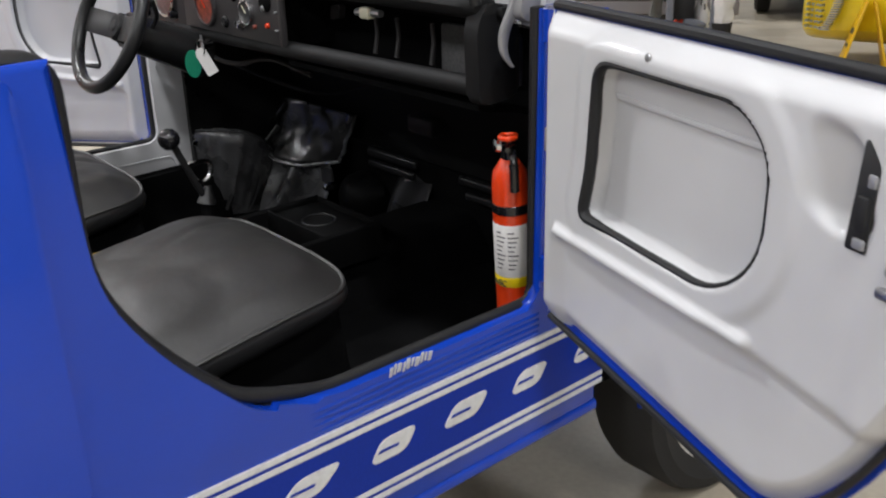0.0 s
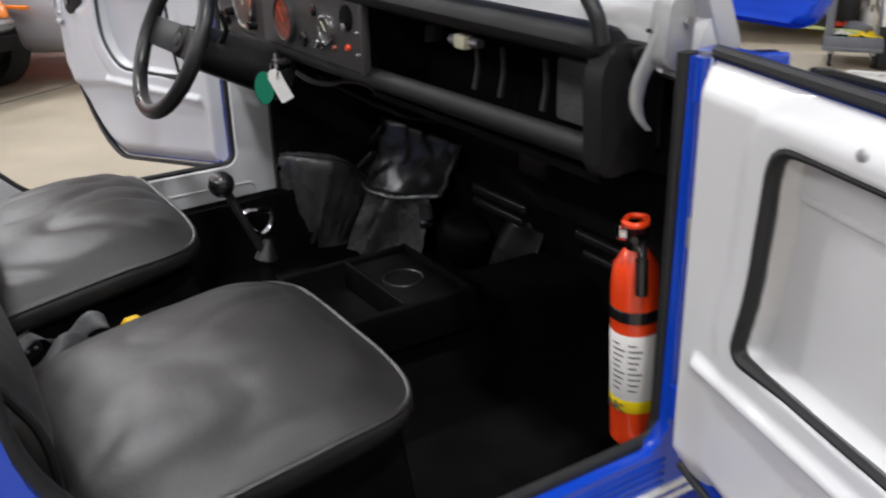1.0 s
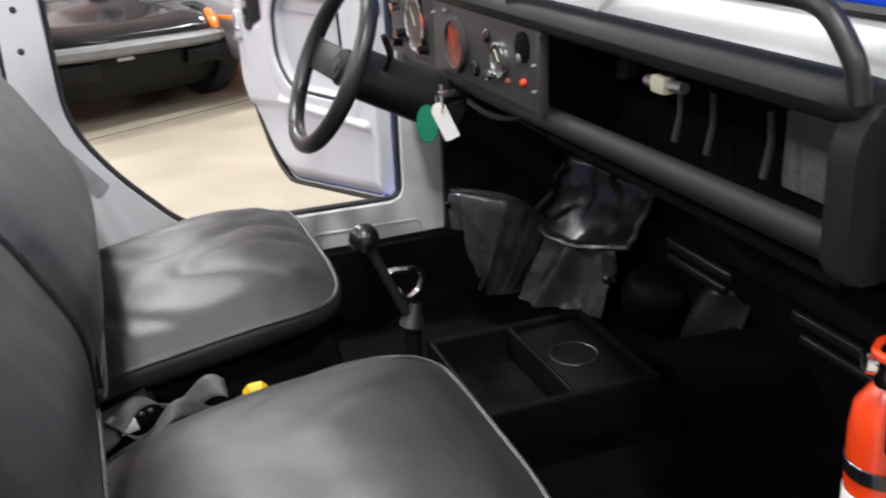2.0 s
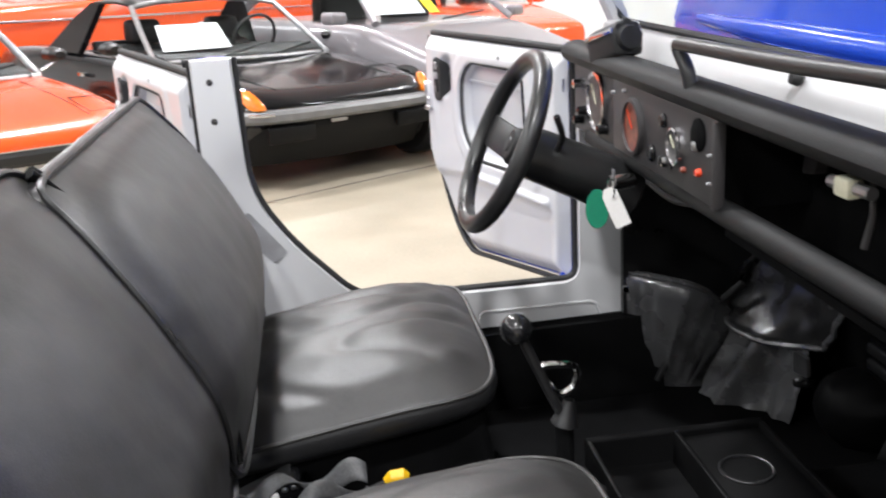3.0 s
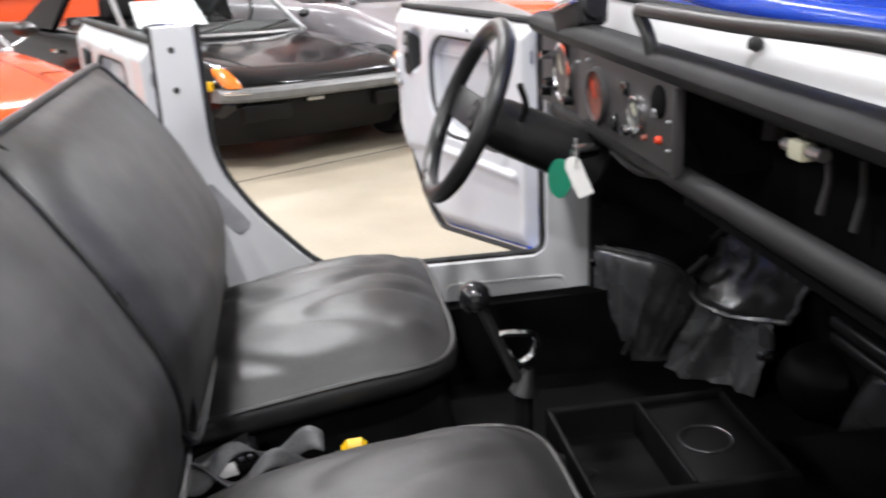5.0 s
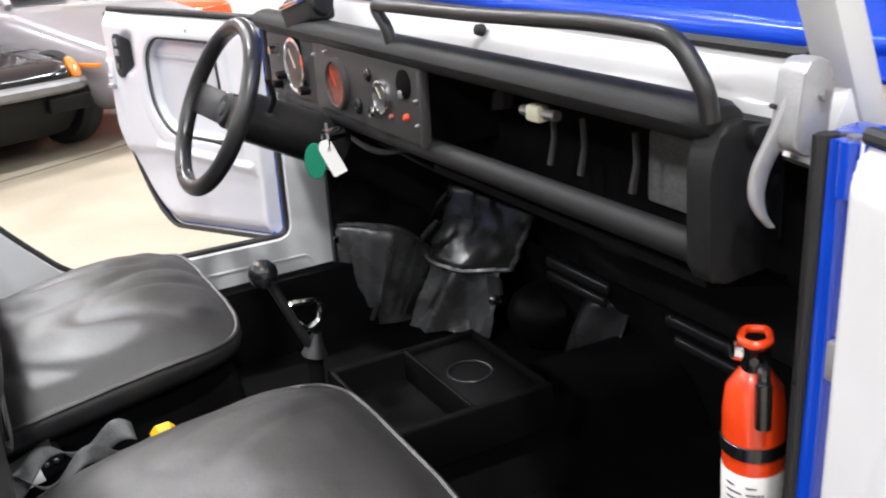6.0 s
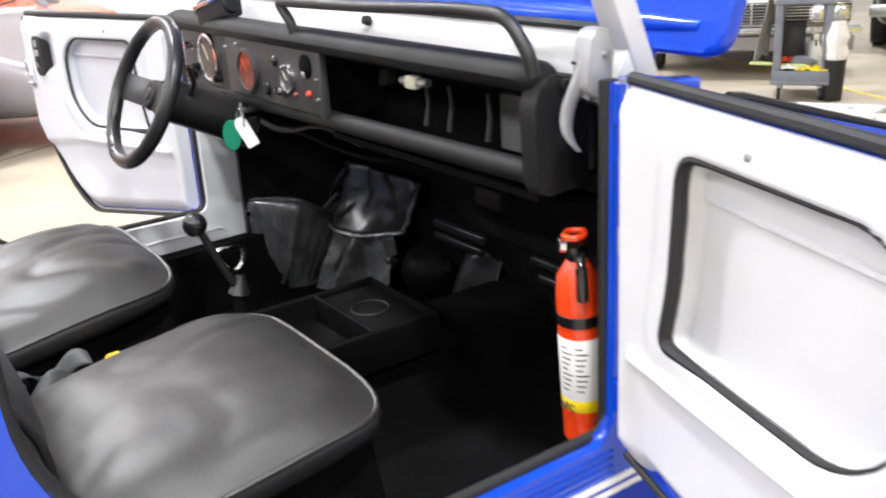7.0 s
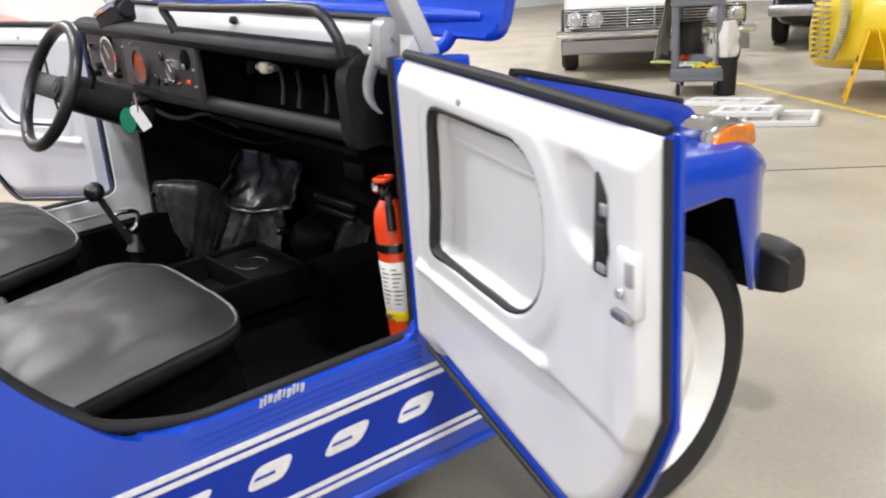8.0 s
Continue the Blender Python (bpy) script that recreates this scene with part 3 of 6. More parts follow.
part("tray_floor", prism([(-0.01, 0.925), (0.11, 0.90), (0.11, 0.89), (-0.01, 0.915)], "x", 0.05, 0.60), CARPET, car, "black floor of the open dash tray", at=DASH_AT)
part("tray_roof", prism([(0.0, 1.068), (0.11, 1.068), (0.11, 1.035), (0.02, 1.045)], "x", -0.62, 0.62), CARPET, car, at=DASH_AT)
part("tray_pocket", box((0.40, 0.085, 0.935), (0.59, 0.102, 1.022), 0.006), POCKET_GREY, car, "dull grey pocket in the tray", at=DASH_AT)
for x in (0.255, 0.318, 0.415):
    part("tray_strut", tube([(x, 0.055, 1.025), (x, 0.058, 0.99), (x + 0.002, 0.050, 0.955)], [0.004, 0.004, 0.005], 8), PANEL, car, "thin metal strut in the tray", at=DASH_AT)
part("tray_bracket", prism(rounded([(0.10, 1.00), (0.13, 1.005), (0.135, 1.03), (0.105, 1.028)], 0.006, 3), "y", 0.06, 0.075), PANEL, car, "dull bracket in the tray", at=DASH_AT)
lamp_bm = tube([(0.285, -0.008, 1.040), (0.355, -0.008, 1.043)], 0.0065, 10)
tray_lamp = part("tray_lamp", lamp_bm, STEEL, car, "small metal tray lamp", at=DASH_AT)
part("lamp_lens", box((0.303, -0.018, 1.031), (0.330, 0.000, 1.051), 0.004), CREAM, tray_lamp, "cream lamp lens")


def gauge(x, z, r, face, label, chrome=True, y=-0.032):
    at = aim((x, y, z), (0, -1, 0))
    g = part("gauge", lathe([(0, 0.004), (r * 0.86, 0.004), (r * 0.88, 0.009), (r, 0.008), (r * 1.02, 0.0), (r, -0.004), (0, -0.004)], at, 28), CHROME if chrome else PANEL, car, label, at=DASH_AT)
    part("dial", lathe([(0, 0.0055), (r * 0.87, 0.0055), (r * 0.87, 0.003), (0, 0.003)], at, 28), face, g)
    n = part("needle", box((-0.0009, -0.1 * r, 0.006), (0.0009, r * 0.7, 0.0072)), SIGNAL if face is DIAL else CREAM, g)
    n.matrix_local = at @ pose(0, 0, 0, 0, 0, 40)
    return g


gauge(-0.227, 1.007, 0.042, DIAL, "round gauge with a red dial", False)
gauge(-0.056, 1.010, 0.025, FACE, "small chrome-ringed gauge")
gauge(-0.445, 1.012, 0.050, FACE, "large chrome-ringed speedometer", True, -0.022)
for x, z, r, m, lab in ((0.016, 1.038, 0.021, CARPET, "round black dash opening"), (-0.105, 1.036, 0.010, BLACK, "small black dash opening"),
                        (-0.150, 0.982, 0.013, BLACK, "black pull knob"), (0.020, 0.991, 0.0055, SIGNAL, "small red warning lamp"), (-0.030, 0.984, 0.0045, DIAL, "small dark red warning lamp"),
                        (0.055, 1.02, 0.0022, PRIMER, "panel screw"), (0.055, 0.985, 0.0022, PRIMER, "panel screw"), (-0.325, 1.045, 0.003, PRIMER, "panel screw"), (-0.27, 1.055, 0.003, PRIMER, "panel screw")):
    part("panel_fitting", lathe([(0, 0.007), (r * 0.7, 0.0065), (r, 0.003), (r, -0.002)], aim((x, -0.032, z), (0, -1, 0)), 16), m, car, lab, at=DASH_AT)
part("panel_toggle", box((0.010, -0.042, 1.018), (0.020, -0.030, 1.030), 0.003), STEEL, car, "small metal toggle in the opening", at=DASH_AT)
for x, z in ((-0.52, 0.985), (-0.545, 1.03), (-0.40, 0.972), (-0.545, 0.965)):
    part("panel_switch", lathe([(0, 0.02), (0.008, 0.018), (0.009, 0.0), (0.013, 0.0), (0.013, -0.003)], aim((x, -0.022, z), (0, -1, 0)), 12), CHROME if z > 1.0 else BLACK, car, "dash switch", at=DASH_AT)
part("choke_button", lathe([(0, 0.016), (0.008, 0.015), (0.009, 0.0), (0.013, 0.0), (0.013, -0.003)], aim((-0.082, -0.032, 0.985), (0, -1, 0)), 14), CHROME, car, "small chrome pull button", at=DASH_AT)

# grab rail over the dash
rail = rounded([(-0.055, -0.008, 1.070), (-0.062, -0.012, 1.100), (-0.092, -0.018, 1.132), (0.20, -0.018, 1.137), (0.44, -0.018, 1.146), (0.545, -0.018, 1.143), (0.578, -0.012, 1.098), (0.580, -0.008, 1.07)], [0, 0.01, 0.03, 0.05, 0.05, 0.045, 0.02, 0], 6, False)
part("grab_rail", tube(rail, 0.0092, 12), SATIN, car, "satin black tubular grab rail")

# steering wheel
WHEEL_AT = Vector((-0.345, -0.180, 0.962))
WHEEL_WAY = Vector((0, -0.90, 0.43)).normalized()
frame_at = aim(WHEEL_AT, WHEEL_WAY)
R = 0.137
ring = [(R * math.cos(2 * math.pi * k / 40), R * math.sin(2 * math.pi * k / 40), 0.02) for k in range(40)]
sw = part("steering_wheel", tube(ring, 0.0142, 14, True), VINYL_DARK, car, "black two-spoke sports steering wheel", frame_at)
for a in (-8, 172):
    bm = box((0.02, -0.027, -0.006), (R, 0.027, 0.0), 0.002)
    for v in bm.verts:
        v.co.z += 0.02 * (v.co.x / R)
    part("spoke", bm, SATIN, sw, "black flat spoke", pose(0, 0, 0, 0, 0, a + 8))
part("hub_pad", lathe([(0, 0.010), (0.024, 0.009), (0.03, 0.002), (0.031, -0.02), (0, -0.02)]), DASH, sw)
part("horn_button", lathe([(0, 0.0125), (0.010, 0.012), (0.013, 0.009), (0.013, 0.006)]), RUBBER, sw, "small black horn button")
part("column_shroud", lathe([(0, 0), (0.038, 0), (0.042, -0.02), (0.045, -0.15), (0.048, -0.19), (0.03, -0.20), (0, -0.20)], frame_at @ Matrix.Translation((0, 0, -0.018)), 24), SATIN, car, "black steering column shroud")
stalk = [WHEEL_AT + Vector((0.035, 0.06, -0.005)), WHEEL_AT + Vector((0.06, 0.065, 0.02)), WHEEL_AT + Vector((0.075, 0.05, 0.055))]
part("column_stalk", tube(rounded(stalk, 0.02, 4, False), 0.005, 8), SATIN, car, "black column stalk")
part("ignition_lock", lathe([(0, 0.012), (0.010, 0.012), (0.012, 0.0), (0.012, -0.03)], aim((-0.225, -0.052, 0.920), (0.5, -0.8, 0.1)), 14), CHROME, car, "chrome ignition lock")

# windscreen, leaning back
RAKE = 24
ws = pose(0, 0.112, 1.060, RAKE, 0, 0)
def ws_box(x0, x1, z0, z1, d=0.014):
    return box((x0, -d, z0), (x1, d, z1), 0.007)
screen = part("windscreen_frame", prism(rounded([(-0.062, 0.0), (-0.040, 0.030), (0.0, 0.062), (0.014, 0.062), (0.014, 0.0)], 0.006, 3), "x", -0.655, 0.655, 0.004), WHITE, car, "white painted windscreen frame", ws)
for s in (1, -1):
    part("post", ws_box(s * 0.638 - 0.022, s * 0.638 + 0.022, -0.005, 0.52, 0.017), WHITE, screen, "white windscreen post")
part("top_bar", ws_box(-0.655, 0.655, 0.47, 0.52), WHITE, screen)
g = part("glass", box((-0.62, -0.003, 0.055), (0.62, 0.003, 0.475)), GLASS, screen, "clear windscreen glass")
g.visible_shadow = False
part("glass_seal", tube(rounded([(-0.622, 0, 0.066), (0.622, 0, 0.066), (0.622, 0, 0.468), (-0.622, 0, 0.468)], 0.03, 4), 0.0065, 6, True), RUBBER, screen, "grey rubber glass seal")
part("frame_knob", lathe([(0, 0.016), (0.007, 0.014), (0.009, 0.004), (0.006, 0)], aim((0.066, -0.020, 0.050), (0, -0.8, 0.6)), 12), RUBBER, screen, "small dark frame knob")
part("cable", tube(rounded([(0.20, -0.058, 0.012), (0.30, -0.050, 0.026), (0.42, -0.058, 0.012)], 0.08, 5, False), 0.003, 6), RUBBER, screen, "thin black cable")
# mirror head in front of the driver's corner
motor_at = pose(-0.415, 0.008, 1.102, 0, -14, 8)
motor = part("wiper_motor", prism(rounded([(-0.024, -0.026), (0.024, -0.026), (0.026, 0.014), (0.012, 0.030), (-0.012, 0.030), (-0.026, 0.014)], 0.008, 3), "x", -0.060, 0.045, 0.006), RUBBER, car, "black wiper motor housing", motor_at)
part("motor_clip", box((-0.058, -0.030, 0.010), (0.044, -0.0255, 0.018), 0.001), CHROME, motor, "bright clip along the housing")
part("motor_cap", lathe([(0, 0.012), (0.018, 0.010), (0.022, 0.0), (0.022, -0.02)], aim((0.044, 0, 0), (1, 0, 0)), 16), RUBBER, motor, "black end cap")
part("motor_bracket", box((-0.47, 0.0, 1.095), (-0.41, 0.05, 1.135), 0.01), CAST, car, "cast metal motor bracket")

# windscreen latch lever
latch = part("latch_body", prism(rounded([(0.004, 1.060), (0.012, 1.126), (0.034, 1.132), (0.048, 1.118), (0.046, 1.052), (0.026, 1.048)], 0.007, 3), "x", 0.636, 0.662, 0.004), CAST, car, "cast grey windscreen latch")
hook = rounded([(0.648, 0.024, 1.106), (0.640, 0.012, 1.068), (0.632, 0.000, 1.036), (0.629, 0.000, 1.010), (0.630, 0.008, 0.992), (0.630, 0.020, 0.980)], 0.02, 4, False)
part("latch_hook", add_loft(bmesh.new(), [[p + Vector((0.007 * math.cos(a) * (1 - 0.5 * n / len(hook)), (0.0135 - 0.0095 * (n / (len(hook) - 1)) ** 1.3) * math.sin(a), 0)) for a in [2 * math.pi * k / 12 for k in range(12)]] for n, p in enumerate(hook)]), CAST, latch, "curved cast lever")
part("latch_slot", box((0.632, 0.006, 1.088), (0.640, 0.018, 1.092), 0.001), RUBBER, latch)
part("latch_pin", tube([(0.628, 0.034, 1.100), (0.668, 0.034, 1.100)], 0.005, 8), STEEL, latch)
part("latch_pin", tube([(0.634, 0.030, 1.045), (0.680, 0.026, 1.043)], 0.006, 8), CHROME, latch, "bright striker pin")

# front structure: cowl, luggage box, lid, fenders, bumper
part("cowl", prism(rounded([(0.125, 1.052), (0.24, 1.0), (0.315, 0.985), (0.315, 0.95), (0.125, 0.95)], 0.015, 4), "x", -0.665, 0.665, 0.006), BLUE, car, "blue cowl under the windscreen")
for s in (1, -1):
    part("cowl_end", flat(prism(rounded([(0.02, 1.07), (0.08, 1.075), (0.20, 1.0), (0.20, 0.9), (0.02, 0.9)], 0.02, 4), "x", 0.672, 0.712, 0.008), s), BLUE, car, "blue cowl end with the door hinge")
    part("hinge_barrel", tube([(s * 0.714, 0.012, 1.03), (s * 0.714, 0.012, 1.075)], 0.012, 12), BLUE, car, "blue door hinge barrel")
    part("hinge_barrel", tube([(s * 0.714, 0.012, 0.66), (s * 0.714, 0.012, 0.70)], 0.012, 12), BLUE, car, "blue door hinge barrel")
    part("jamb_striker", flat(box((0.709, 0.006, 0.868), (0.722, 0.020, 0.905), 0.003), s), CAST, car, "grey metal striker on the door jamb")
    part("hinge_pin", tube([(s * 0.714, 0.012, 1.028), (s * 0.714, 0.012, 1.079)], 0.006, 10), STEEL, car, "metal hinge pin")
    nose = rounded([(0.605, 0.36), (0.350, 0.985), (0.82, 0.852), (0.865, 0.81), (0.88, 0.55), (0.84, 0.42)], [0, 0.01, 0.03, 0.04, 0.05, 0.03], 4)
    part("nose_side", flat(prism(nose, "x", 0.585, 0.622, 0.008), s), BLUE, car, "blue side of the front luggage box")
    part("lid_seal", flat(tube([(0.604, 0.33, 0.995), (0.604, 0.36, 0.990), (0.604, 0.82, 0.856)], 0.008, 8), s), RUBBER, car, "black rubber luggage lid seal")
    # fender sheet
    rings = []
    for k in range(23):
        y0 = 0.16 + 0.80 * k / 22
        y = y0 - 0.07 * step(0.16, 0.5, y0)
        low = 0.40
        if y0 > 0.22:
            low = 0.40 + 0.305 * step(0.22, 0.40, y0)
        if y0 > 0.80:
            low = 0.705 - 0.245 * step(0.80, 0.90, y0)
        front = min(1.0, max(0.0, (y0 - 0.85) / 0.114))
        top = 0.868 - 0.058 * step(0.16, 0.6, y0) - 0.022 * step(0.6, 0.9, y0) - 0.038 * (1 - math.sqrt(1 - front * front))
        out = 0.80 - 0.012 * step(0.88, 0.96, y0)
        ring = [(0.615, y, top + 0.02), (0.68, y, top + 0.018), (0.73, y, top + 0.008), (0.768, y, top - 0.003), (0.786, y, top - 0.014), (0.797, y, top - 0.034), (out, y, top - 0.06)]
        for j in range(1, 5):
            ring.append((out, y, (top - 0.06) + (low - top + 0.06) * j / 4))
        rings.append([(s * (0.615 + (a - 0.615) * (1 - 0.15 * front * front)), b, c) for a, b, c in ring])
    # front of the fender, closing towards the nose
    last = rings[-1]
    rings.append([(s * 0.62 + (p[0] - s * 0.62) * 0.975, 0.898, p[2] - 0.004) for p in last])
    f = part("fender", add_loft(bmesh.new(), rings, False), BLUE, car, "glossy blue front fender")
    thick(f, 0.008, -1.0 if s > 0 else 1.0)
    part("arch_liner", flat(prism([(0.20, 0.38), (0.20, 0.80), (0.50, 0.785), (0.84, 0.745), (0.84, 0.45)], "x", 0.624, 0.632), s), CARPET, car, "black wheel arch liner")
    hood = [[(x, y, z) for y, z in ((0.722, 0.802 - 0.01 * k), (0.732, 0.829), (0.765, 0.845), (0.84, 0.835), (0.87, 0.822), (0.87, 0.767), (0.722, 0.782))] for k, x in enumerate((0.652, 0.664, 0.728, 0.740))]
    part("arch_roof", flat(add_loft(bmesh.new(), [[(x, y, z) for y, z in ((0.19, 0.42), (0.24, 0.62), (0.33, 0.742), (0.50, 0.760), (0.70, 0.742), (0.795, 0.68), (0.83, 0.50))] for x in (0.625, 0.788)], False, False), s), CARPET, car, "black underside of the wheel arch")
    lamp = smoothed(part("turn_signal", flat(add_loft(bmesh.new(), hood), s), CHROME, car, "chrome turn signal housing on the fender"), 1)
    part("signal_lens", flat(prism(rounded([(0.735, 0.772), (0.745, 0.803), (0.80, 0.823), (0.885, 0.817), (0.895, 0.767)], 0.014, 3), "x", 0.657, 0.746, 0.008), s), AMBER, lamp, "amber signal lens")
    # wheels
    for y, z in ((0.60, 0.312 if s > 0 else 0.278), (-1.72, 0.410 if s > 0 else 0.375)):
        at = aim((s * 0.655, y, z), (s, 0, 0))
        prof = [(0.23, -0.07), (0.27, -0.083), (0.300, -0.075), (0.312, -0.05), (0.312, 0.05), (0.302, 0.070), (0.275, 0.080), (0.236, 0.064), (0.229, 0.05), (0.229, -0.06)]
        tyre = part("wheel", lathe(prof, at, 48), TYRE, car, "black tyre on a white steel rim")
        rim = [(0, 0.02), (0.04, 0.022), (0.05, 0.01), (0.11, 0.012), (0.15, 0.034), (0.178, 0.028), (0.196, 0.006), (0.208, 0.012), (0.222, 0.052), (0.236, 0.066), (0.240, 0.060), (0.230, 0.03), (0.22, -0.03)]
        part("rim", lathe(rim, at, 48), RIM, tyre, "off-white painted steel rim")
        part("valve", tube([Vector(at @ Vector((0.0, -0.205, 0.02))), Vector(at @ Vector((0.0, -0.198, 0.065)))], 0.005, 8), RUBBER, tyre)
part("nose_front", box((-0.588, 0.83, 0.42), (0.588, 0.87, 0.832), 0.015), BLUE, car, "blue nose panel")
part("luggage_floor", box((-0.585, 0.50, 0.60), (0.585, 0.83, 0.62)), CARPET, car, "black luggage box floor")
bumper_ring = rounded([(0.945, 0.410), (1.03, 0.400), (1.05, 0.425), (1.05, 0.505), (1.03, 0.522), (0.945, 0.515)], 0.012, 4)
bumper_rings = [[(x, 0.985 + (y - 0.985) * f - 0.02 * (1 - f), 0.455 + (z - 0.455) * f) for y, z in bumper_ring] for x, f in ((-0.80, 0.62), (-0.785, 0.82), (-0.74, 0.97), (-0.70, 1.0), (0.70, 1.0), (0.74, 0.97), (0.785, 0.82), (0.80, 0.62))]
part("front_bumper", add_loft(bmesh.new(), bumper_rings), SATIN, car, "black steel front bumper")
for s in (1, -1):
    part("bumper_arm", box((s * 0.45 - 0.03, 0.85, 0.43), (s * 0.45 + 0.03, 0.96, 0.50)), SATIN, car)
# raised front lid
lid_pts = rounded([(-0.690, 0.0), (0.635, 0.0), (0.67, 0.92), (-0.71, 0.92)], [0.03, 0.03, 0.12, 0.12], 6)
lid = part("front_lid", prism(lid_pts, "y", -0.014, 0.014, 0.010, 3), BLUE, car, "raised blue luggage lid with white stripes", pose(0, 0.252, 1.070, -16, 0.9, 3))
part("lid_lip", tube([Vector((p[0] * 0.985, 0.006, p[1] * 0.985 + 0.008)) for p in lid_pts], 0.012, 8, True), BLUE, lid)
# roll added so that the lid's lower edge catches a lamp glint
part("lid_roll", tube([(-0.59, -0.008, 0.036), (-0.3, -0.012, 0.032), (0.3, -0.012, 0.032), (0.59, -0.008, 0.036)], [0.010, 0.022, 0.022, 0.010], 14), BLUE, lid, "added roll on the lower edge of the blue lid, for a glint")
for x in (0.24, 0.46, -0.24, -0.46, 0.0):
    part("lid_rib", tube([(x, -0.012, 0.09), (x, -0.0145, 0.14), (x, -0.0145, 0.80), (x, -0.012, 0.86)], [0.004, 0.010, 0.010, 0.004], 8), BLUE, lid, "pressed rib of the blue lid")
for s in (1, -1):
    hinge = rounded([(s * 0.40, 0.20, 1.01), (s * 0.44, 0.235, 1.036), (s * 0.50, 0.262, 1.044), (s * 0.51, 0.275, 1.068)], 0.02, 4, False)
    part("lid_hinge", tube(hinge, 0.013, 12), BLUE, car, "blue lid hinge")
# rear body
part("tail_panel", box((-0.665, -2.10, 0.42), (0.665, -2.06, 1.08), 0.01), BLUE, car, "blue tail panel")
part("rear_bench", box((-0.60, -1.75, 0.40), (0.60, -1.32, 0.66), 0.05, 4), VINYL, car, "grey-black vinyl rear bench")


# doors ------------------------------------------------------------------
def door_low(u):
    """The lower edge of a door at the distance u from its hinge."""
    return 0.612 - 0.11 * min(u, 0.46) + 5.4 * max(0.0, u - 0.44) ** 2


POCKET = [(0.140, 1.030), (0.400, 1.030), (0.452, 0.985), (0.452, 0.868), (0.385, 0.806), (0.112, 0.812), (0.130, 0.885)]
pocket = [tuple(p) for p in rounded([Vector(p) for p in POCKET], [0.03, 0.05, 0.05, 0.05, 0.05, 0.02, 0.03], 5)]
scoop = [tuple(p) for p in rounded([Vector(p) for p in ((0.492, 1.045), (0.560, 1.03), (0.585, 0.945), (0.545, 0.935), (0.485, 0.955))], 0.03, 5)]
DOOR_TOP, DOOR_WIDE, DOOR_EDGE = 1.078, 0.648, -0.006


def panel_depth(u, z):
    """How far the inner skin stands behind its outermost plane."""
    d = 0.0
    d += 0.031 * step(-0.003, 0.007, inside_by((u, z), pocket))
    k = inside_by((u, z), scoop)
    d += 0.026 * step(-0.006, 0.014, k) * step(0.48, 0.57, u)
    # lower half steps in below the arm-rest line, which ends in a slanting crease
    line = 0.760 - 0.10 * max(0.0, u - 0.46)
    d += 0.012 * step(line + 0.006, line - 0.016, z) * step(0.02, 0.06, u)
    bead = math.hypot(max(0.0, u - 0.440, 0.05 - u), z - 0.771)
    d -= 0.010 * (1 - step(0.0, 0.014, bead))
    # shallow step along the pocket's upper edge
    d -= 0.004 * step(0.981, 0.987, z) * step(0.0, 0.01, inside_by((u, z), pocket))
    # raised rim round the pocket
    d += 0.004 * step(0.03, 0.05, -inside_by((u, z), pocket)) * step(0.60, 0.57, u)
    edge = min(1.5 * (u - DOOR_EDGE), 2.2 * (DOOR_WIDE - u), DOOR_TOP - z, (z - door_low(u)) * 0.8)
    d += 0.022 * (1 - step(-0.004, 0.034, edge))
    return d


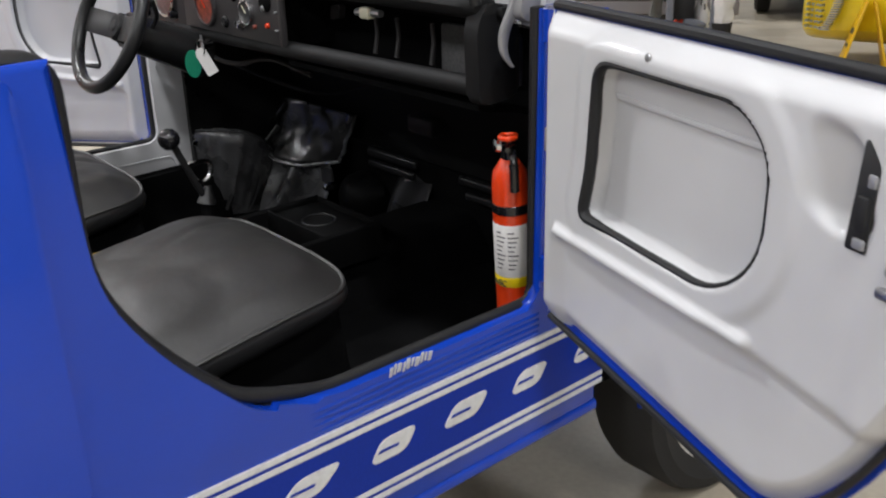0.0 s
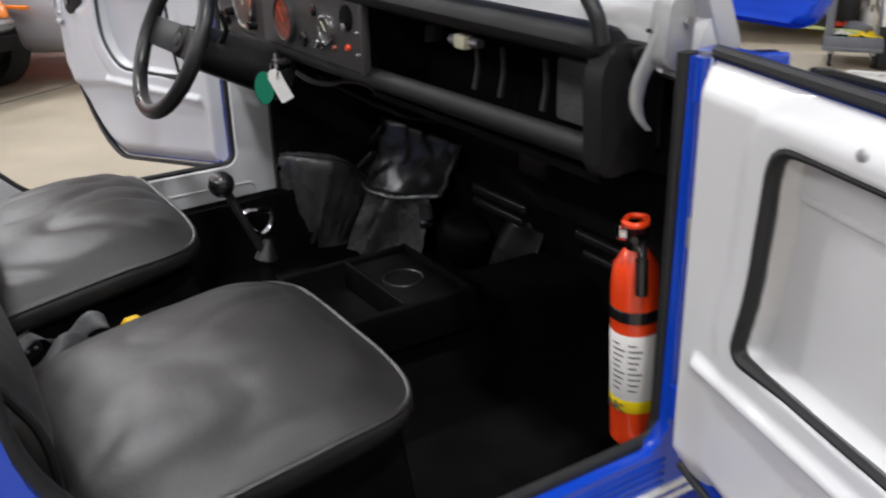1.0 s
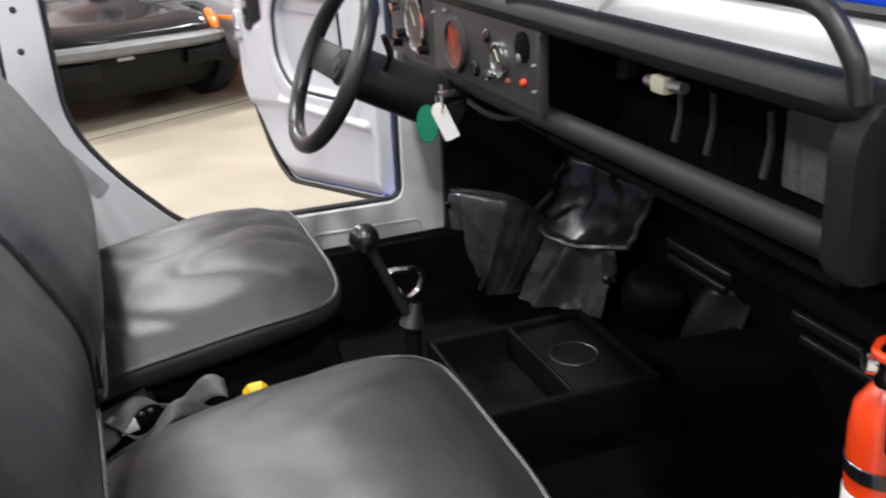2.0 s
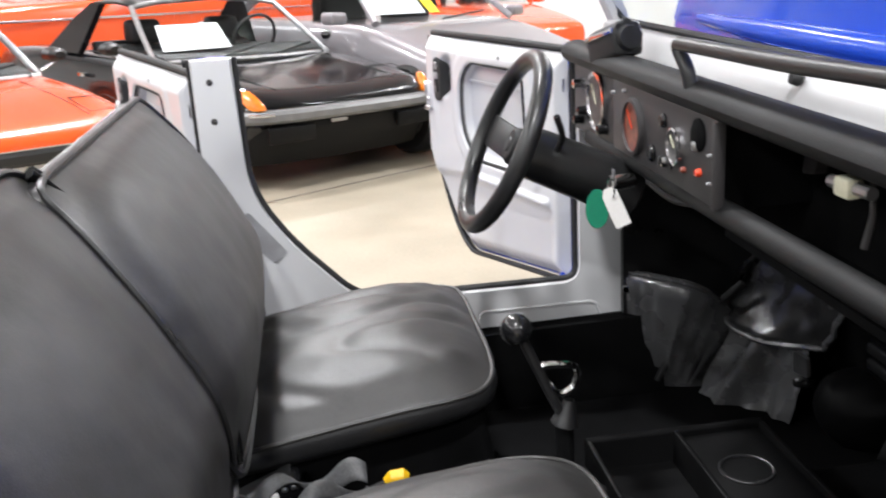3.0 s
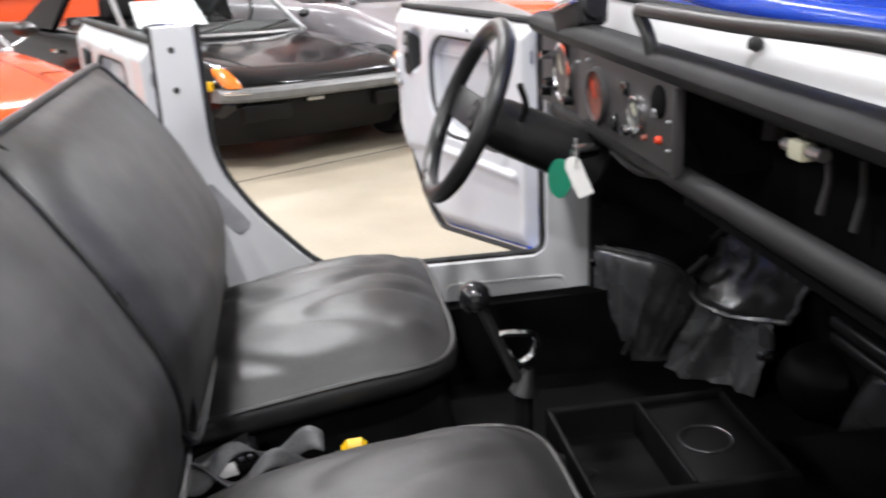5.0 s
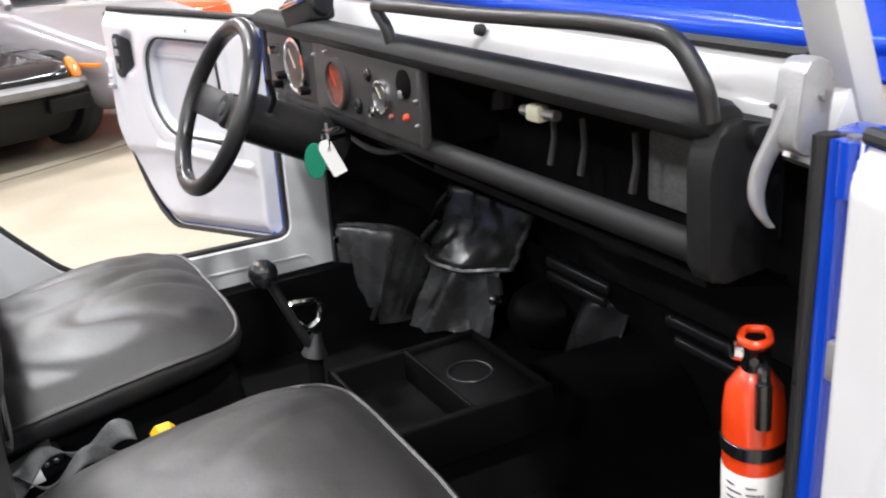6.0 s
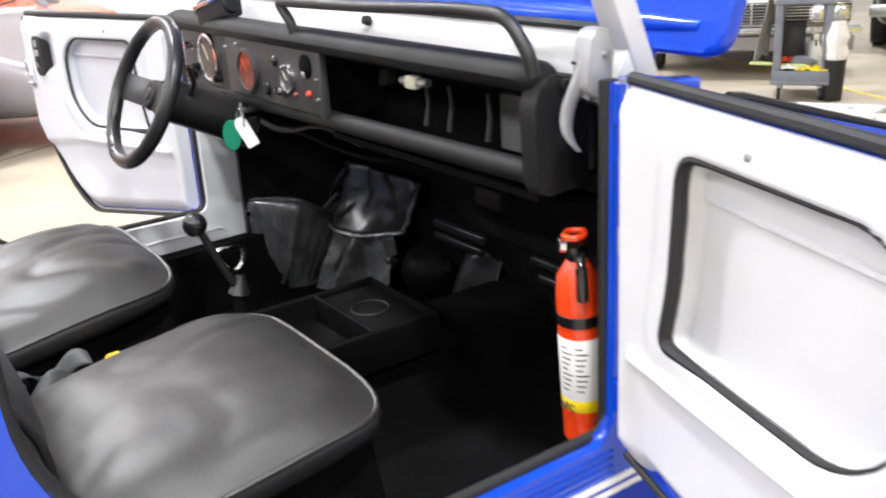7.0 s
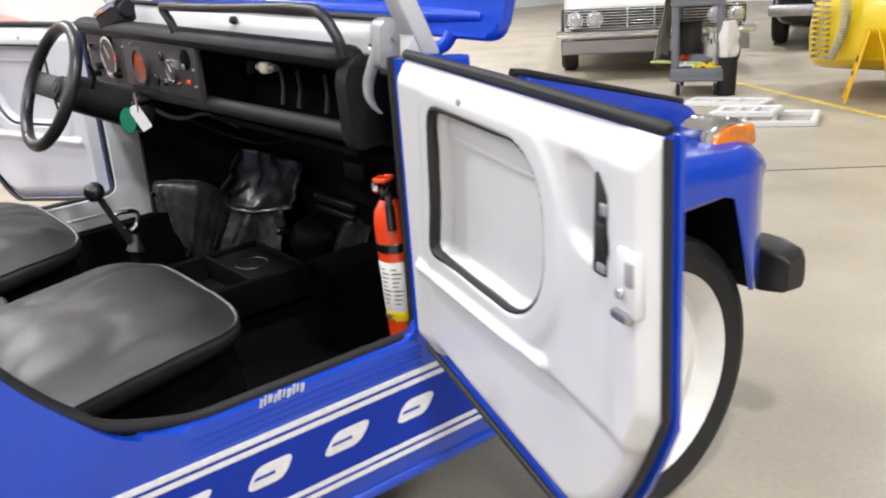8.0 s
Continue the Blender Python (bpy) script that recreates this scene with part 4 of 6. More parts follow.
def make_door(parent, s, at, lock=True, name="door", wide=1.0):
    """A door whose hinge is its local z axis; it reaches along local x, its inner skin faces -y."""
    nu, nz = 150, 112
    rings = []
    for i in range(nu + 1):
        u = DOOR_EDGE + (DOOR_WIDE - DOOR_EDGE) * i / nu
        rings.append([(s * u * wide, -0.042 + panel_depth(u, z), z) for z in [door_low(u) + (DOOR_TOP - door_low(u)) * j / nz for j in range(nz + 1)]])
    inner_skin = part(name, add_loft(bmesh.new(), rings, False), WHITE, parent, "open door with white pressed inner panel and blue outer skin", at, angle=80)
    outline = [Vector((0.004, DOOR_TOP)), Vector((0.004, door_low(0)))] + [Vector((0.02 + (DOOR_WIDE - 0.02) * k / 24, door_low(0.02 + (DOOR_WIDE - 0.02) * k / 24))) for k in range(25)] + [Vector((DOOR_WIDE, DOOR_TOP))]
    big = [Vector((p.x + (0.006 if p.x > 0.45 else (-0.004 if p.x < 0.05 else 0.004)), p.y + (0.0 if p.y > 1 else (-0.014 if s > 0 else 0.005)))) for p in outline]
    part("outer_skin", flat(prism([(p.x * wide, p.y) for p in big], "y", -0.008, -0.002, 0.002), s), BLUE, inner_skin, "glossy blue outer skin")
    part("edge_band", flat(add_loft(bmesh.new(), [[(p.x * wide, y, p.y) for p in outline] for y in (-0.021, -0.007)], True, False), s), BLUE if s > 0 else RUBBER, inner_skin, "folded door edge")
    seal = [Vector((p.x * wide + (0.003 if p.x > 0.5 else 0), -0.019, p.y - 0.002)) for p in outline[1:]]
    part("edge_seal", flat(tube(seal, 0.005, 8), s), RUBBER, inner_skin, "black rubber edge seal")
    part("top_seal", flat(tube([(0.0, -0.014, 1.083), (0.3 * wide, -0.014, 1.085), (DOOR_WIDE * wide - 0.006, -0.014, 1.083), (DOOR_WIDE * wide - 0.001, -0.014, 1.082)], [0.0075, 0.0078, 0.0078, 0.005], 10), s), RUBBER, inner_skin, "black rubber weather strip")
    trim = []
    for p, q in zip(pocket, pocket[1:] + pocket[:1]):
        n = max(1, int((Vector(q) - Vector(p)).length / 0.02))
        trim += [Vector(p).lerp(Vector(q), k / n) for k in range(n)]
    part("pocket_trim", flat(tube([Vector(((p.x - 0.002) * wide, -0.0372, p.y + 0.001)) for p in trim], [0.0018 + 0.0026 * step(0.43, 0.34, p.x) + 0.0035 * step(0.20, 0.12, p.x) for p in trim], 8, True), s), RUBBER, inner_skin, "black rubber pocket edging")
    # pocket wall in dark grey: the shade of the recess put into colour
    wall = [[(p.x * wide, y, p.y) for p in trim] for y in (-0.0365, -0.0135)]
    thick(part("pocket_wall", flat(add_loft(bmesh.new(), wall, True, False), s), POCKET_GREY, inner_skin, "door pocket wall in dark grey for its shade"), 0.003)
    ledge = [(0.150 * wide, 0.982), (0.450 * wide, 0.980), (0.450 * wide, 0.987), (0.150 * wide, 0.989)]
    part("pocket_ledge", flat(prism(ledge, "y", -0.0175, -0.009, 0.002), s), WHITE, inner_skin, "pressed ledge inside the pocket")
    # latch in its scoop; a dark plate stands for the shaded slot
    part("latch_shade", flat(prism(rounded([(0.556 * wide, 0.926), (0.581 * wide, 0.926), (0.585 * wide, 1.010), (0.565 * wide, 1.034)], 0.004, 3) if s > 0 else rounded([(0.552 * wide, 0.925), (0.592 * wide, 0.925), (0.592 * wide, 1.03), (0.552 * wide, 1.03)], 0.019, 5), "y", -0.0408 if s > 0 else -0.0425, -0.006, 0.001), s), INNER, inner_skin, "dark plate for the shaded latch recess")
    part("handle_grip", flat(box((0.566 * wide, -0.046, 0.946), (0.580 * wide, -0.030, 0.982), 0.003), s), RUBBER, inner_skin, "black latch grip")
    if s > 0:
        part("latch_claw", flat(box((0.574 * wide, -0.0435, 0.990), (0.584 * wide, -0.038, 1.003), 0.002), s), CAST, inner_skin, "dull metal latch claw")
        part("latch_claw", flat(box((0.565 * wide, -0.0435, 0.929), (0.580 * wide, -0.038, 0.940), 0.003), s), CAST, inner_skin, "dull metal latch claw")
    if s < 0:
        for zz, q in ((0.955, 0.010), (0.985, 0.013), (1.010, 0.008)):
            part("latch_claw", flat(box(((0.572 - q / 2) * wide, -0.046, zz - 0.009), ((0.572 + q) * wide, -0.041, zz + 0.009), 0.003), s), CAST, inner_skin, "dull metal latch claw")
    plate = part("lock_plate", flat(box((0.605 * wide, -0.047, 0.90), (0.640 * wide, -0.03, 0.97), 0.006), s), WHITE, inner_skin, "white lock plate")
    part("lock_slot", flat(box((0.626 * wide, -0.0500, 0.935), (0.637 * wide, -0.040, 0.960), 0.002), s), PRIMER, plate, "grey lock slot")
    part("lock_lever", flat(box((0.606 * wide, -0.054, 0.897), (0.634 * wide, -0.040, 0.908), 0.004), s), STEEL, plate, "metal lock lever")
    part("lock_bolt", flat(lathe([(0, 0.006), (0.005, 0.005), (0.007, 0.0)], aim((0.618 * wide, -0.047, 0.925), (0, -1, 0)), 12), s), CAST, plate)
    part("panel_clip", flat(lathe([(0, 0.004), (0.005, 0.002), (0.006, 0.0)], aim((0.243 * wide, -0.040, 1.052), (0, -1, 0)), 10), s), CAST, inner_skin, "small panel clip")
    part("drop_hinge", flat(box((0.0, -0.026, 1.0), (0.03, -0.006, 1.03), 0.004), s), STEEL, inner_skin)
    return inner_skin


make_door(car, 1, pose(0.737, 0.018, 0, 0, 0, -15.8))
make_door(car, -1, pose(-0.712, 0.018, -0.018, 0, 0, 17.5), wide=0.955)
make_door(car, -1, pose(-0.712, -0.69, -0.012, 0, 0, 21))


# seats ------------------------------------------------------------------
def pillow(w, d, h, dome, tuck, seed, n=56, power=5.0, crease=0.0, calm=1.0):
    """A stuffed pad: w across, d deep, h thick, standing on z = 0."""
    bm = bmesh.new()

    def at(a, b):
        r = max(abs(a), abs(b))
        k = (abs(a) ** power + abs(b) ** power) ** (1 / power)
        c = r / k if k > 1e-9 else 1.0
        return a * c, b * c

    grid = []
    for i in range(n + 1):
        row = []
        for j in range(n + 1):
            x, y = at(2 * i / n - 1, 2 * j / n - 1)
            e = max(abs(x), abs(y), (abs(x) ** 4 + abs(y) ** 4) ** 0.25)
            z = h * (1 - 0.16 * step(0.82, 1.0, e)) + dome * (1 - e ** 2.6)
            z += 0.0035 * calm * noise.noise(Vector((x * 2.3 + seed, y * 2.3, seed))) * (1 - 0.5 * e)
            z += 0.0025 * calm * noise.noise(Vector((x * 6 + seed, y * 3, 2.0)))
            z -= crease * max(0.0, 0.3 - abs(noise.noise(Vector((x * 1.5 + y * 1.1 + seed, y * 0.8 - x * 2.3, seed * 2))))) * (1 - e ** 6)
            z += 0.10 * crease * math.sin(11 * x + 3 * y + seed + 3 * noise.noise(Vector((x * 3, y * 3, seed)))) * step(0.35, 0.85, y) * step(1.0, 0.8, e)
            rub = max(0.0, noise.noise(Vector((x * 1.4 + seed * 3, y * 1.4, 7.0))) + 0.15)
            z += 0.0003 * calm ** 2 * rub * math.sin(24 * (0.75 * x - 0.65 * y) + 4.0 * noise.noise(Vector((x * 2.2, y * 2.2, seed)))) * step(1.0, 0.85, e)
            row.append(bm.verts.new((x * w / 2, y * d / 2, z)))
        grid.append(row)
    for i in range(n):
        for j in range(n):
            bm.faces.new((grid[i][j], grid[i + 1][j], grid[i + 1][j + 1], grid[i][j + 1]))
    rim = [grid[i][0] for i in range(n)] + [grid[n][j] for j in range(n)] + [grid[i][n] for i in range(n, 0, -1)] + [grid[0][j] for j in range(n, 0, -1)]
    edge = [v.co.copy() for v in rim]
    last = rim
    # the sides take the darker vinyl, so their shade sits in the colour
    for f, out in ((0.72, 1.015), (0.4, 1.02), (0.12, 1.0), (0.0, tuck)):
        ring = [bm.verts.new((p.x * out, p.y * out, h * 0.84 * f)) for p in edge]
        for k in range(len(ring)):
            k2 = (k + 1) % len(ring)
            bm.faces.new((last[k], last[k2], ring[k2], ring[k])).material_index = 1
        last = ring
    bm.faces.new(last).material_index = 1
    return bm, edge


def make_seat(x, front, z, seed, w, tip, foot, tall, crease, back_x, back_w, taper, recline, foot_taper):
    """A bucket seat of the car: cushion, backrest, their piping and the box under them."""
    d, h = 0.45, 0.05
    bm, edge = pillow(w, d, h, 0.058, 0.96, seed, power=6.0, crease=crease, calm=0.55)
    seat_at = pose(x, front - d / 2, z, tip, 0, 0)
    seat = part("front_seat", bm, [VINYL, VINYL_DARK], car, "grey-black vinyl bucket seat", seat_at, angle=60)
    part("cushion_piping", tube([Vector((p.x * 1.004, p.y * 1.004, p.z)) for p in edge[::2]], 0.0038, 6, True), VINYL, seat, "grey vinyl piping")
    part("seat_box", box((-w / 2 + 0.03, -d / 2 + 0.02, z * -1 + 0.375), (w / 2 - 0.03, d / 2 - 0.03, 0.004), 0.02, 3), CARPET, seat, "black seat base")
    lean = radians(recline)
    up, ahead = Vector((0, -math.sin(lean), math.cos(lean))), Vector((0, math.cos(lean), math.sin(lean)))
    mid = Vector((back_x, *foot)) + up * tall / 2 - ahead * 0.045
    turn = Matrix(((-1, 0, 0), (0, up.y, ahead.y), (0, up.z, ahead.z))).to_4x4()
    bm, edge = pillow(back_w, tall, 0.050, 0.012 if x > 0 else 0.024, 0.98, seed + 4, power=9.0 if x > 0 else 18.0, calm=0.45)
    def curve(v):
        t = v.y / tall + 0.5
        v.x *= 1.0 - taper * step(0.5, 1.02, t) - foot_taper * step(0.30, -0.02, t)
        v.z += 0.012 * math.sin(math.pi * t) - 0.045 * step(0.32, -0.05, t)
    for v in bm.verts:
        curve(v.co)
    for p in edge:
        curve(p)
    back = part("backrest", bm, [VINYL, VINYL_DARK], seat, "tall grey-black vinyl backrest", seat_at.inverted() @ Matrix.Translation(mid) @ turn, angle=60)
    part("back_piping", tube([Vector((p.x * 1.004, p.y * 1.004, p.z)) for p in edge[::2]], 0.005, 8, True), VINYL_DARK, back, "dark vinyl piping")
    if x > 0:
        roll = sorted([p for p in edge if p.x > 0.38 * back_w and abs(p.y) < 0.47 * tall], key=lambda p: p.y)
        # piping made thick and black to take in the shade between the backrests
        for k, lift, r in ((0.985, 0.010, 0.0085), (0.915, 0.015, 0.0055)):
            part("side_piping", tube([Vector((p.x * k, p.y, p.z + lift)) for p in roll[::2]], r, 8), CONSOLE, back, "black piping and painted shade along the inner edge of the backrest")
    part("back_piping", tube([Vector((p.x * 1.01, p.y * 1.01, p.z * 0.3)) for p in edge[::2]], 0.0045, 6, True), VINYL_DARK, back)
    return seat


make_seat(0.285, -0.190, 0.590, 1.3, 0.465, 8, (-0.578, 0.685), 0.447, 0.010, 0.275, 0.545, 0.12, 29.5, 0.03)
make_seat(-0.325, -0.250, 0.607, 5.1, 0.48, 9, (-0.566, 0.690), 0.420, 0.022, -0.236, 0.69, 0.045, 28, 0.14)

# gear lever, brake lever, heater knob, belt
lever = part("gear_lever", tube(rounded([(0.0, -0.200, 0.675), (0.0, -0.212, 0.70), (0.0, -0.25, 0.79)], 0.02, 4, False), 0.0068, 10), SATIN, car, "dark gear lever with black ball knob")
part("lever_sleeve", tube([(0.0, -0.195, 0.50), (0.0, -0.196, 0.66)], 0.012, 10), CARPET, lever, "black fabric sleeve")
part("lever_bell", lathe([(0.007, 0.026), (0.009, 0.018), (0.016, 0.0), (0.019, -0.008), (0.016, -0.010)], pose(0.0, -0.194, 0.668, -12, 0, 0), 18), SATIN, lever, "dark glossy bell on the lever")
part("knob", lathe([(0, 0.021), (0.0107, 0.0181), (0.0183, 0.0103), (0.021, 0), (0.0183, -0.0103), (0.0107, -0.0181), (0, -0.021)], Matrix.Translation((0.0, -0.256, 0.80)), 24), BLACK, lever, "glossy black ball knob")
loop = rounded([(0.0, -0.232, 0.748), (0.0, -0.175, 0.742), (0.0, -0.18, 0.71), (0.0, -0.205, 0.70)], 0.018, 4)
part("reverse_loop", tube(loop, 0.0048, 8, True), CHROME, lever, "chrome loop on the lever")
part("boot", lathe([(0.05, 0), (0.042, 0.02), (0.028, 0.06), (0.022, 0.09), (0.0, 0.092)], Matrix.Translation((0.0, -0.185, 0.495)), 20), CARPET, lever, "black boot")
brake = part("brake_lever", prism(rounded([(-0.30, 0.60), (-0.20, 0.588), (-0.19, 0.565), (-0.29, 0.585)], 0.006, 3), "x", -0.035, 0.0, 0.004), STEEL, car, "dull metal hand brake lever")
part("brake_stem", tube([(-0.018, -0.20, 0.575), (-0.018, -0.08, 0.50)], 0.010, 8), SATIN, brake)
kn = part("heater_knob", tube([(-0.008, -0.436, 0.601), (-0.008, -0.428, 0.605), (-0.008, -0.412, 0.606), (-0.008, -0.406, 0.604)], [0.006, 0.0108, 0.0108, 0.006], 12), YELLOW, car, "yellow plastic heater knob")
part("knob_rod", tube([(-0.008, -0.434, 0.601), (-0.007, -0.50, 0.58), (-0.007, -0.51, 0.49)], 0.0035, 6), RUBBER, kn, "thin black rod")
for turn, lift, seed in ((0.0, 0.0, 1.0), (0.5, 0.014, 4.0)):
    rings = []
    for k in range(25):
        t = k / 24
        x, y = 0.012 + 0.02 * math.sin(4 * t + turn * 4), -0.63 + 0.17 * t
        z = 0.607 + lift * 0.7 + 0.014 * math.sin(11 * t + seed)
        rings.append([(x + (w - 0.02) * math.cos(turn + 2 * t), y, z + (w - 0.02) * 0.6 * math.sin(seed + 5 * t)) for w in (0.0, 0.01, 0.02, 0.03, 0.04)])
    thick(part("belt_webbing", add_loft(bmesh.new(), rings, False), BELT, car, "crumpled grey-black seat belt webbing"), 0.002)
buckle = part("belt_buckle", prism(rounded([(-0.046, -0.016), (0.040, -0.012), (0.046, 0.012), (0.034, 0.022), (-0.046, 0.006)], 0.005, 3), "x", -0.016, 0.016, 0.003), BLACK, car, "black belt buckle in its holder", pose(-0.060, -0.590, 0.575, 12, 0, 0))
part("buckle_label", box((0.0155, -0.014, -0.014), (0.0175, 0.012, 0.006), 0.001), PAPER, buckle, "pale buckle label")
part("buckle_edge", prism(rounded([(-0.044, 0.006), (0.034, 0.022), (0.036, 0.026), (-0.044, 0.010)], 0.001, 2), "x", -0.017, 0.017), SATIN, buckle)
for y in (0.022, 0.034):
    part("buckle_rivet", lathe([(0, 0.003), (0.003, 0.002), (0.004, 0)], aim((0.016, y, 0.006), (1, 0, 0)), 10), STEEL, buckle, "bright rivet")
part("holder_strap", tube([(0, -0.04, -0.004), (0, -0.10, -0.03), (0, -0.13, -0.06)], 0.009, 8), RUBBER, buckle)

# keys and tags on the ignition
keys = thing("key_tags", "green round tag and white tag hanging on a key ring", "key tag", LEVEL @ pose(-0.200, -0.065, 0.925))
part("key_ring", tube([(0.016 * math.cos(a), -0.004, -0.005 + 0.016 * math.sin(a)) for a in [2 * math.pi * k / 20 for k in range(20)]], 0.0016, 6, True), CHROME, keys, "chrome key ring")
part("key", box((-0.004, -0.002, -0.012), (0.004, 0.001, 0.022), 0.001), STEEL, keys)
part("round_tag", lathe([(0, 0.0015), (0.025, 0.0015), (0.026, 0), (0.025, -0.0015), (0, -0.0015)], pose(-0.002, -0.024, -0.036, 84, 0, 80) @ Matrix.Diagonal((0.66, 1.12, 1, 1)), 28), GREEN, keys, "green plastic tag")
part("paper_tag", prism(rounded([(-0.0135, 0.028), (-0.005, 0.036), (0.005, 0.036), (0.0135, 0.028), (0.0135, -0.034), (-0.0135, -0.034)], 0.003, 2), "y", -0.001, 0.001), PAPER, keys, "white tag", pose(0.010, 0.000, -0.033, -8, -26, 62) @ Matrix.Diagonal((0.9, 1, 0.86, 1)))

# fire extinguisher beside the door post
ext = thing("fire_extinguisher", "red fire extinguisher with white label and black strap", "fire extinguisher", LEVEL @ pose(0.612, 0.046, 0.562, 3, -2, 42) @ Matrix.Diagonal((0.88, 0.88, 1, 1)))
part("cylinder", lathe([(0, 0), (0.030, 0), (0.0345, 0.006), (0.0345, 0.225), (0.031, 0.25), (0.018, 0.268), (0.014, 0.272), (0, 0.272)], None, 32), RED, ext, "red enamelled cylinder")
part("neck", lathe([(0.014, 0.268), (0.016, 0.275), (0.016, 0.295), (0, 0.295)], None, 16), BLACK, ext, "black valve neck")
part("strap", lathe([(0.0355, 0.183), (0.0365, 0.184), (0.0365, 0.198), (0.0355, 0.199)], None, 32), BLACK, ext, "black rubber strap")
label = part("label", lathe([(0.0348, 0.072), (0.0352, 0.073), (0.0352, 0.165), (0.0348, 0.166)], None, 32), PAPER, ext, "white label with fine print")
part("label_band", lathe([(0.0348, 0.055), (0.0353, 0.056), (0.0353, 0.073), (0.0348, 0.074)], None, 32), LEMON, label, "yellow band on the label")
for k in range(9):
    z = 0.152 - k * 0.008
    pr = bmesh.new()
    for a0 in (-2.45, -1.75):
        add_loft(pr, [[(0.0356 * math.cos(a), 0.0356 * math.sin(a), z + q) for q in (0, 0.0022)] for a in [a0 + 0.08 * i for i in range(5 + (k * 3) % 4)]], False)
    part("print_bar", pr, PRINT, label)
loop = rounded([(-0.013, 0.016, 0.305), (0.013, 0.016, 0.305), (0.015, -0.030, 0.313), (0.0, -0.046, 0.315), (-0.015, -0.030, 0.313)], 0.012, 3)
part("handle", tube(loop, 0.0042, 8, True), RED, ext, "red carry handle")
part("handle", tube(rounded([(0.0, 0.012, 0.292), (0.0, -0.012, 0.298), (0.0, -0.040, 0.296)], 0.01, 3, False), 0.005, 8), BLACK, ext, "black squeeze handle")
part("nozzle", tube(rounded([(0.006, -0.010, 0.284), (0.010, -0.034, 0.282), (0.010, -0.040, 0.262), (0.010, -0.041, 0.228)], 0.010, 4, False), [0.007] * 6 + [0.009] * 6, 10), BLACK, ext, "black nozzle")
part("gauge", lathe([(0, 0.010), (0.010, 0.009), (0.0115, 0)], aim((-0.016, -0.012, 0.296), (-0.9, -0.4, 0.1)), 14), CHROME, ext, "small chrome gauge")
tx = bpy.data.curves.new("letters", "FONT")
tx.body, tx.size, tx.align_x, tx.extrude = "ABC", 0.016, "CENTER", 0.0004
tob = new("letters", tx)
tob.data.materials.append(PRINT)
tob.parent = ext
tob.matrix_local = pose(-0.0235, -0.0283, 0.058, 90, 0, -40)
part("bracket", box((-0.03, 0.034, 0.02), (0.03, 0.040, 0.24), 0.002), SATIN, ext, "black wall bracket")


# ------------------------------------------------------- the other cars
def auto_body(parent, stations, paint, label, levels=2):
    """A car body drawn through stations of (place, half width, underside, shoulder, hood line, crown)."""
    rings = []
    for p, w, zb, zs, zt, crown in stations:
        half = [(0, zb), (w * 0.55, zb), (w * 0.90, zb + 0.02), (w * 0.985, zb + 0.10), (w, (zb + zs) / 2), (w * 0.985, zs), (w * 0.93, zt - 0.01), (w * 0.80, zt + 0.012), (w * 0.5, zt + crown * 0.7), (0, zt + crown)]
        rings.append([(p, -y, z) for y, z in half] + [(p, y, z) for y, z in reversed(half[1:-1])])
    return smoothed(part("body", add_loft(bmesh.new(), rings), paint, parent, label, angle=70), levels)


def pane(name, corners, parent, mat, t=0.006, label=""):
    a, b, c, d = [Vector(v) for v in corners]
    n = (b - a).cross(d - a).normalized() * t
    return part(name, add_loft(bmesh.new(), [[a, b, c, d], [a + n, b + n, c + n, d + n]]), mat, parent, label)


def auto_wheel(parent, x, y, r, drop=0.0, mat=STEEL):
    at = aim((x, y, r + drop), (0, 1 if y > 0 else -1, 0))
    w = part("wheel", lathe([(r * 0.6, -0.07), (r * 0.9, -0.085), (r, -0.05), (r, 0.05), (r * 0.9, 0.085), (r * 0.62, 0.06), (r * 0.6, 0.0)], at, 32), TYRE, parent, "black tyre")
    part("rim", lathe([(0, 0.03), (r * 0.2, 0.03), (r * 0.45, 0.01), (r * 0.57, 0.02), (r * 0.62, 0.062), (r * 0.63, 0.05)], at, 32), mat, w, "metal rim")


def wiper(parent, a, b):
    part("wiper", tube([a, b], 0.008, 6), RUBBER, parent, "black wiper")


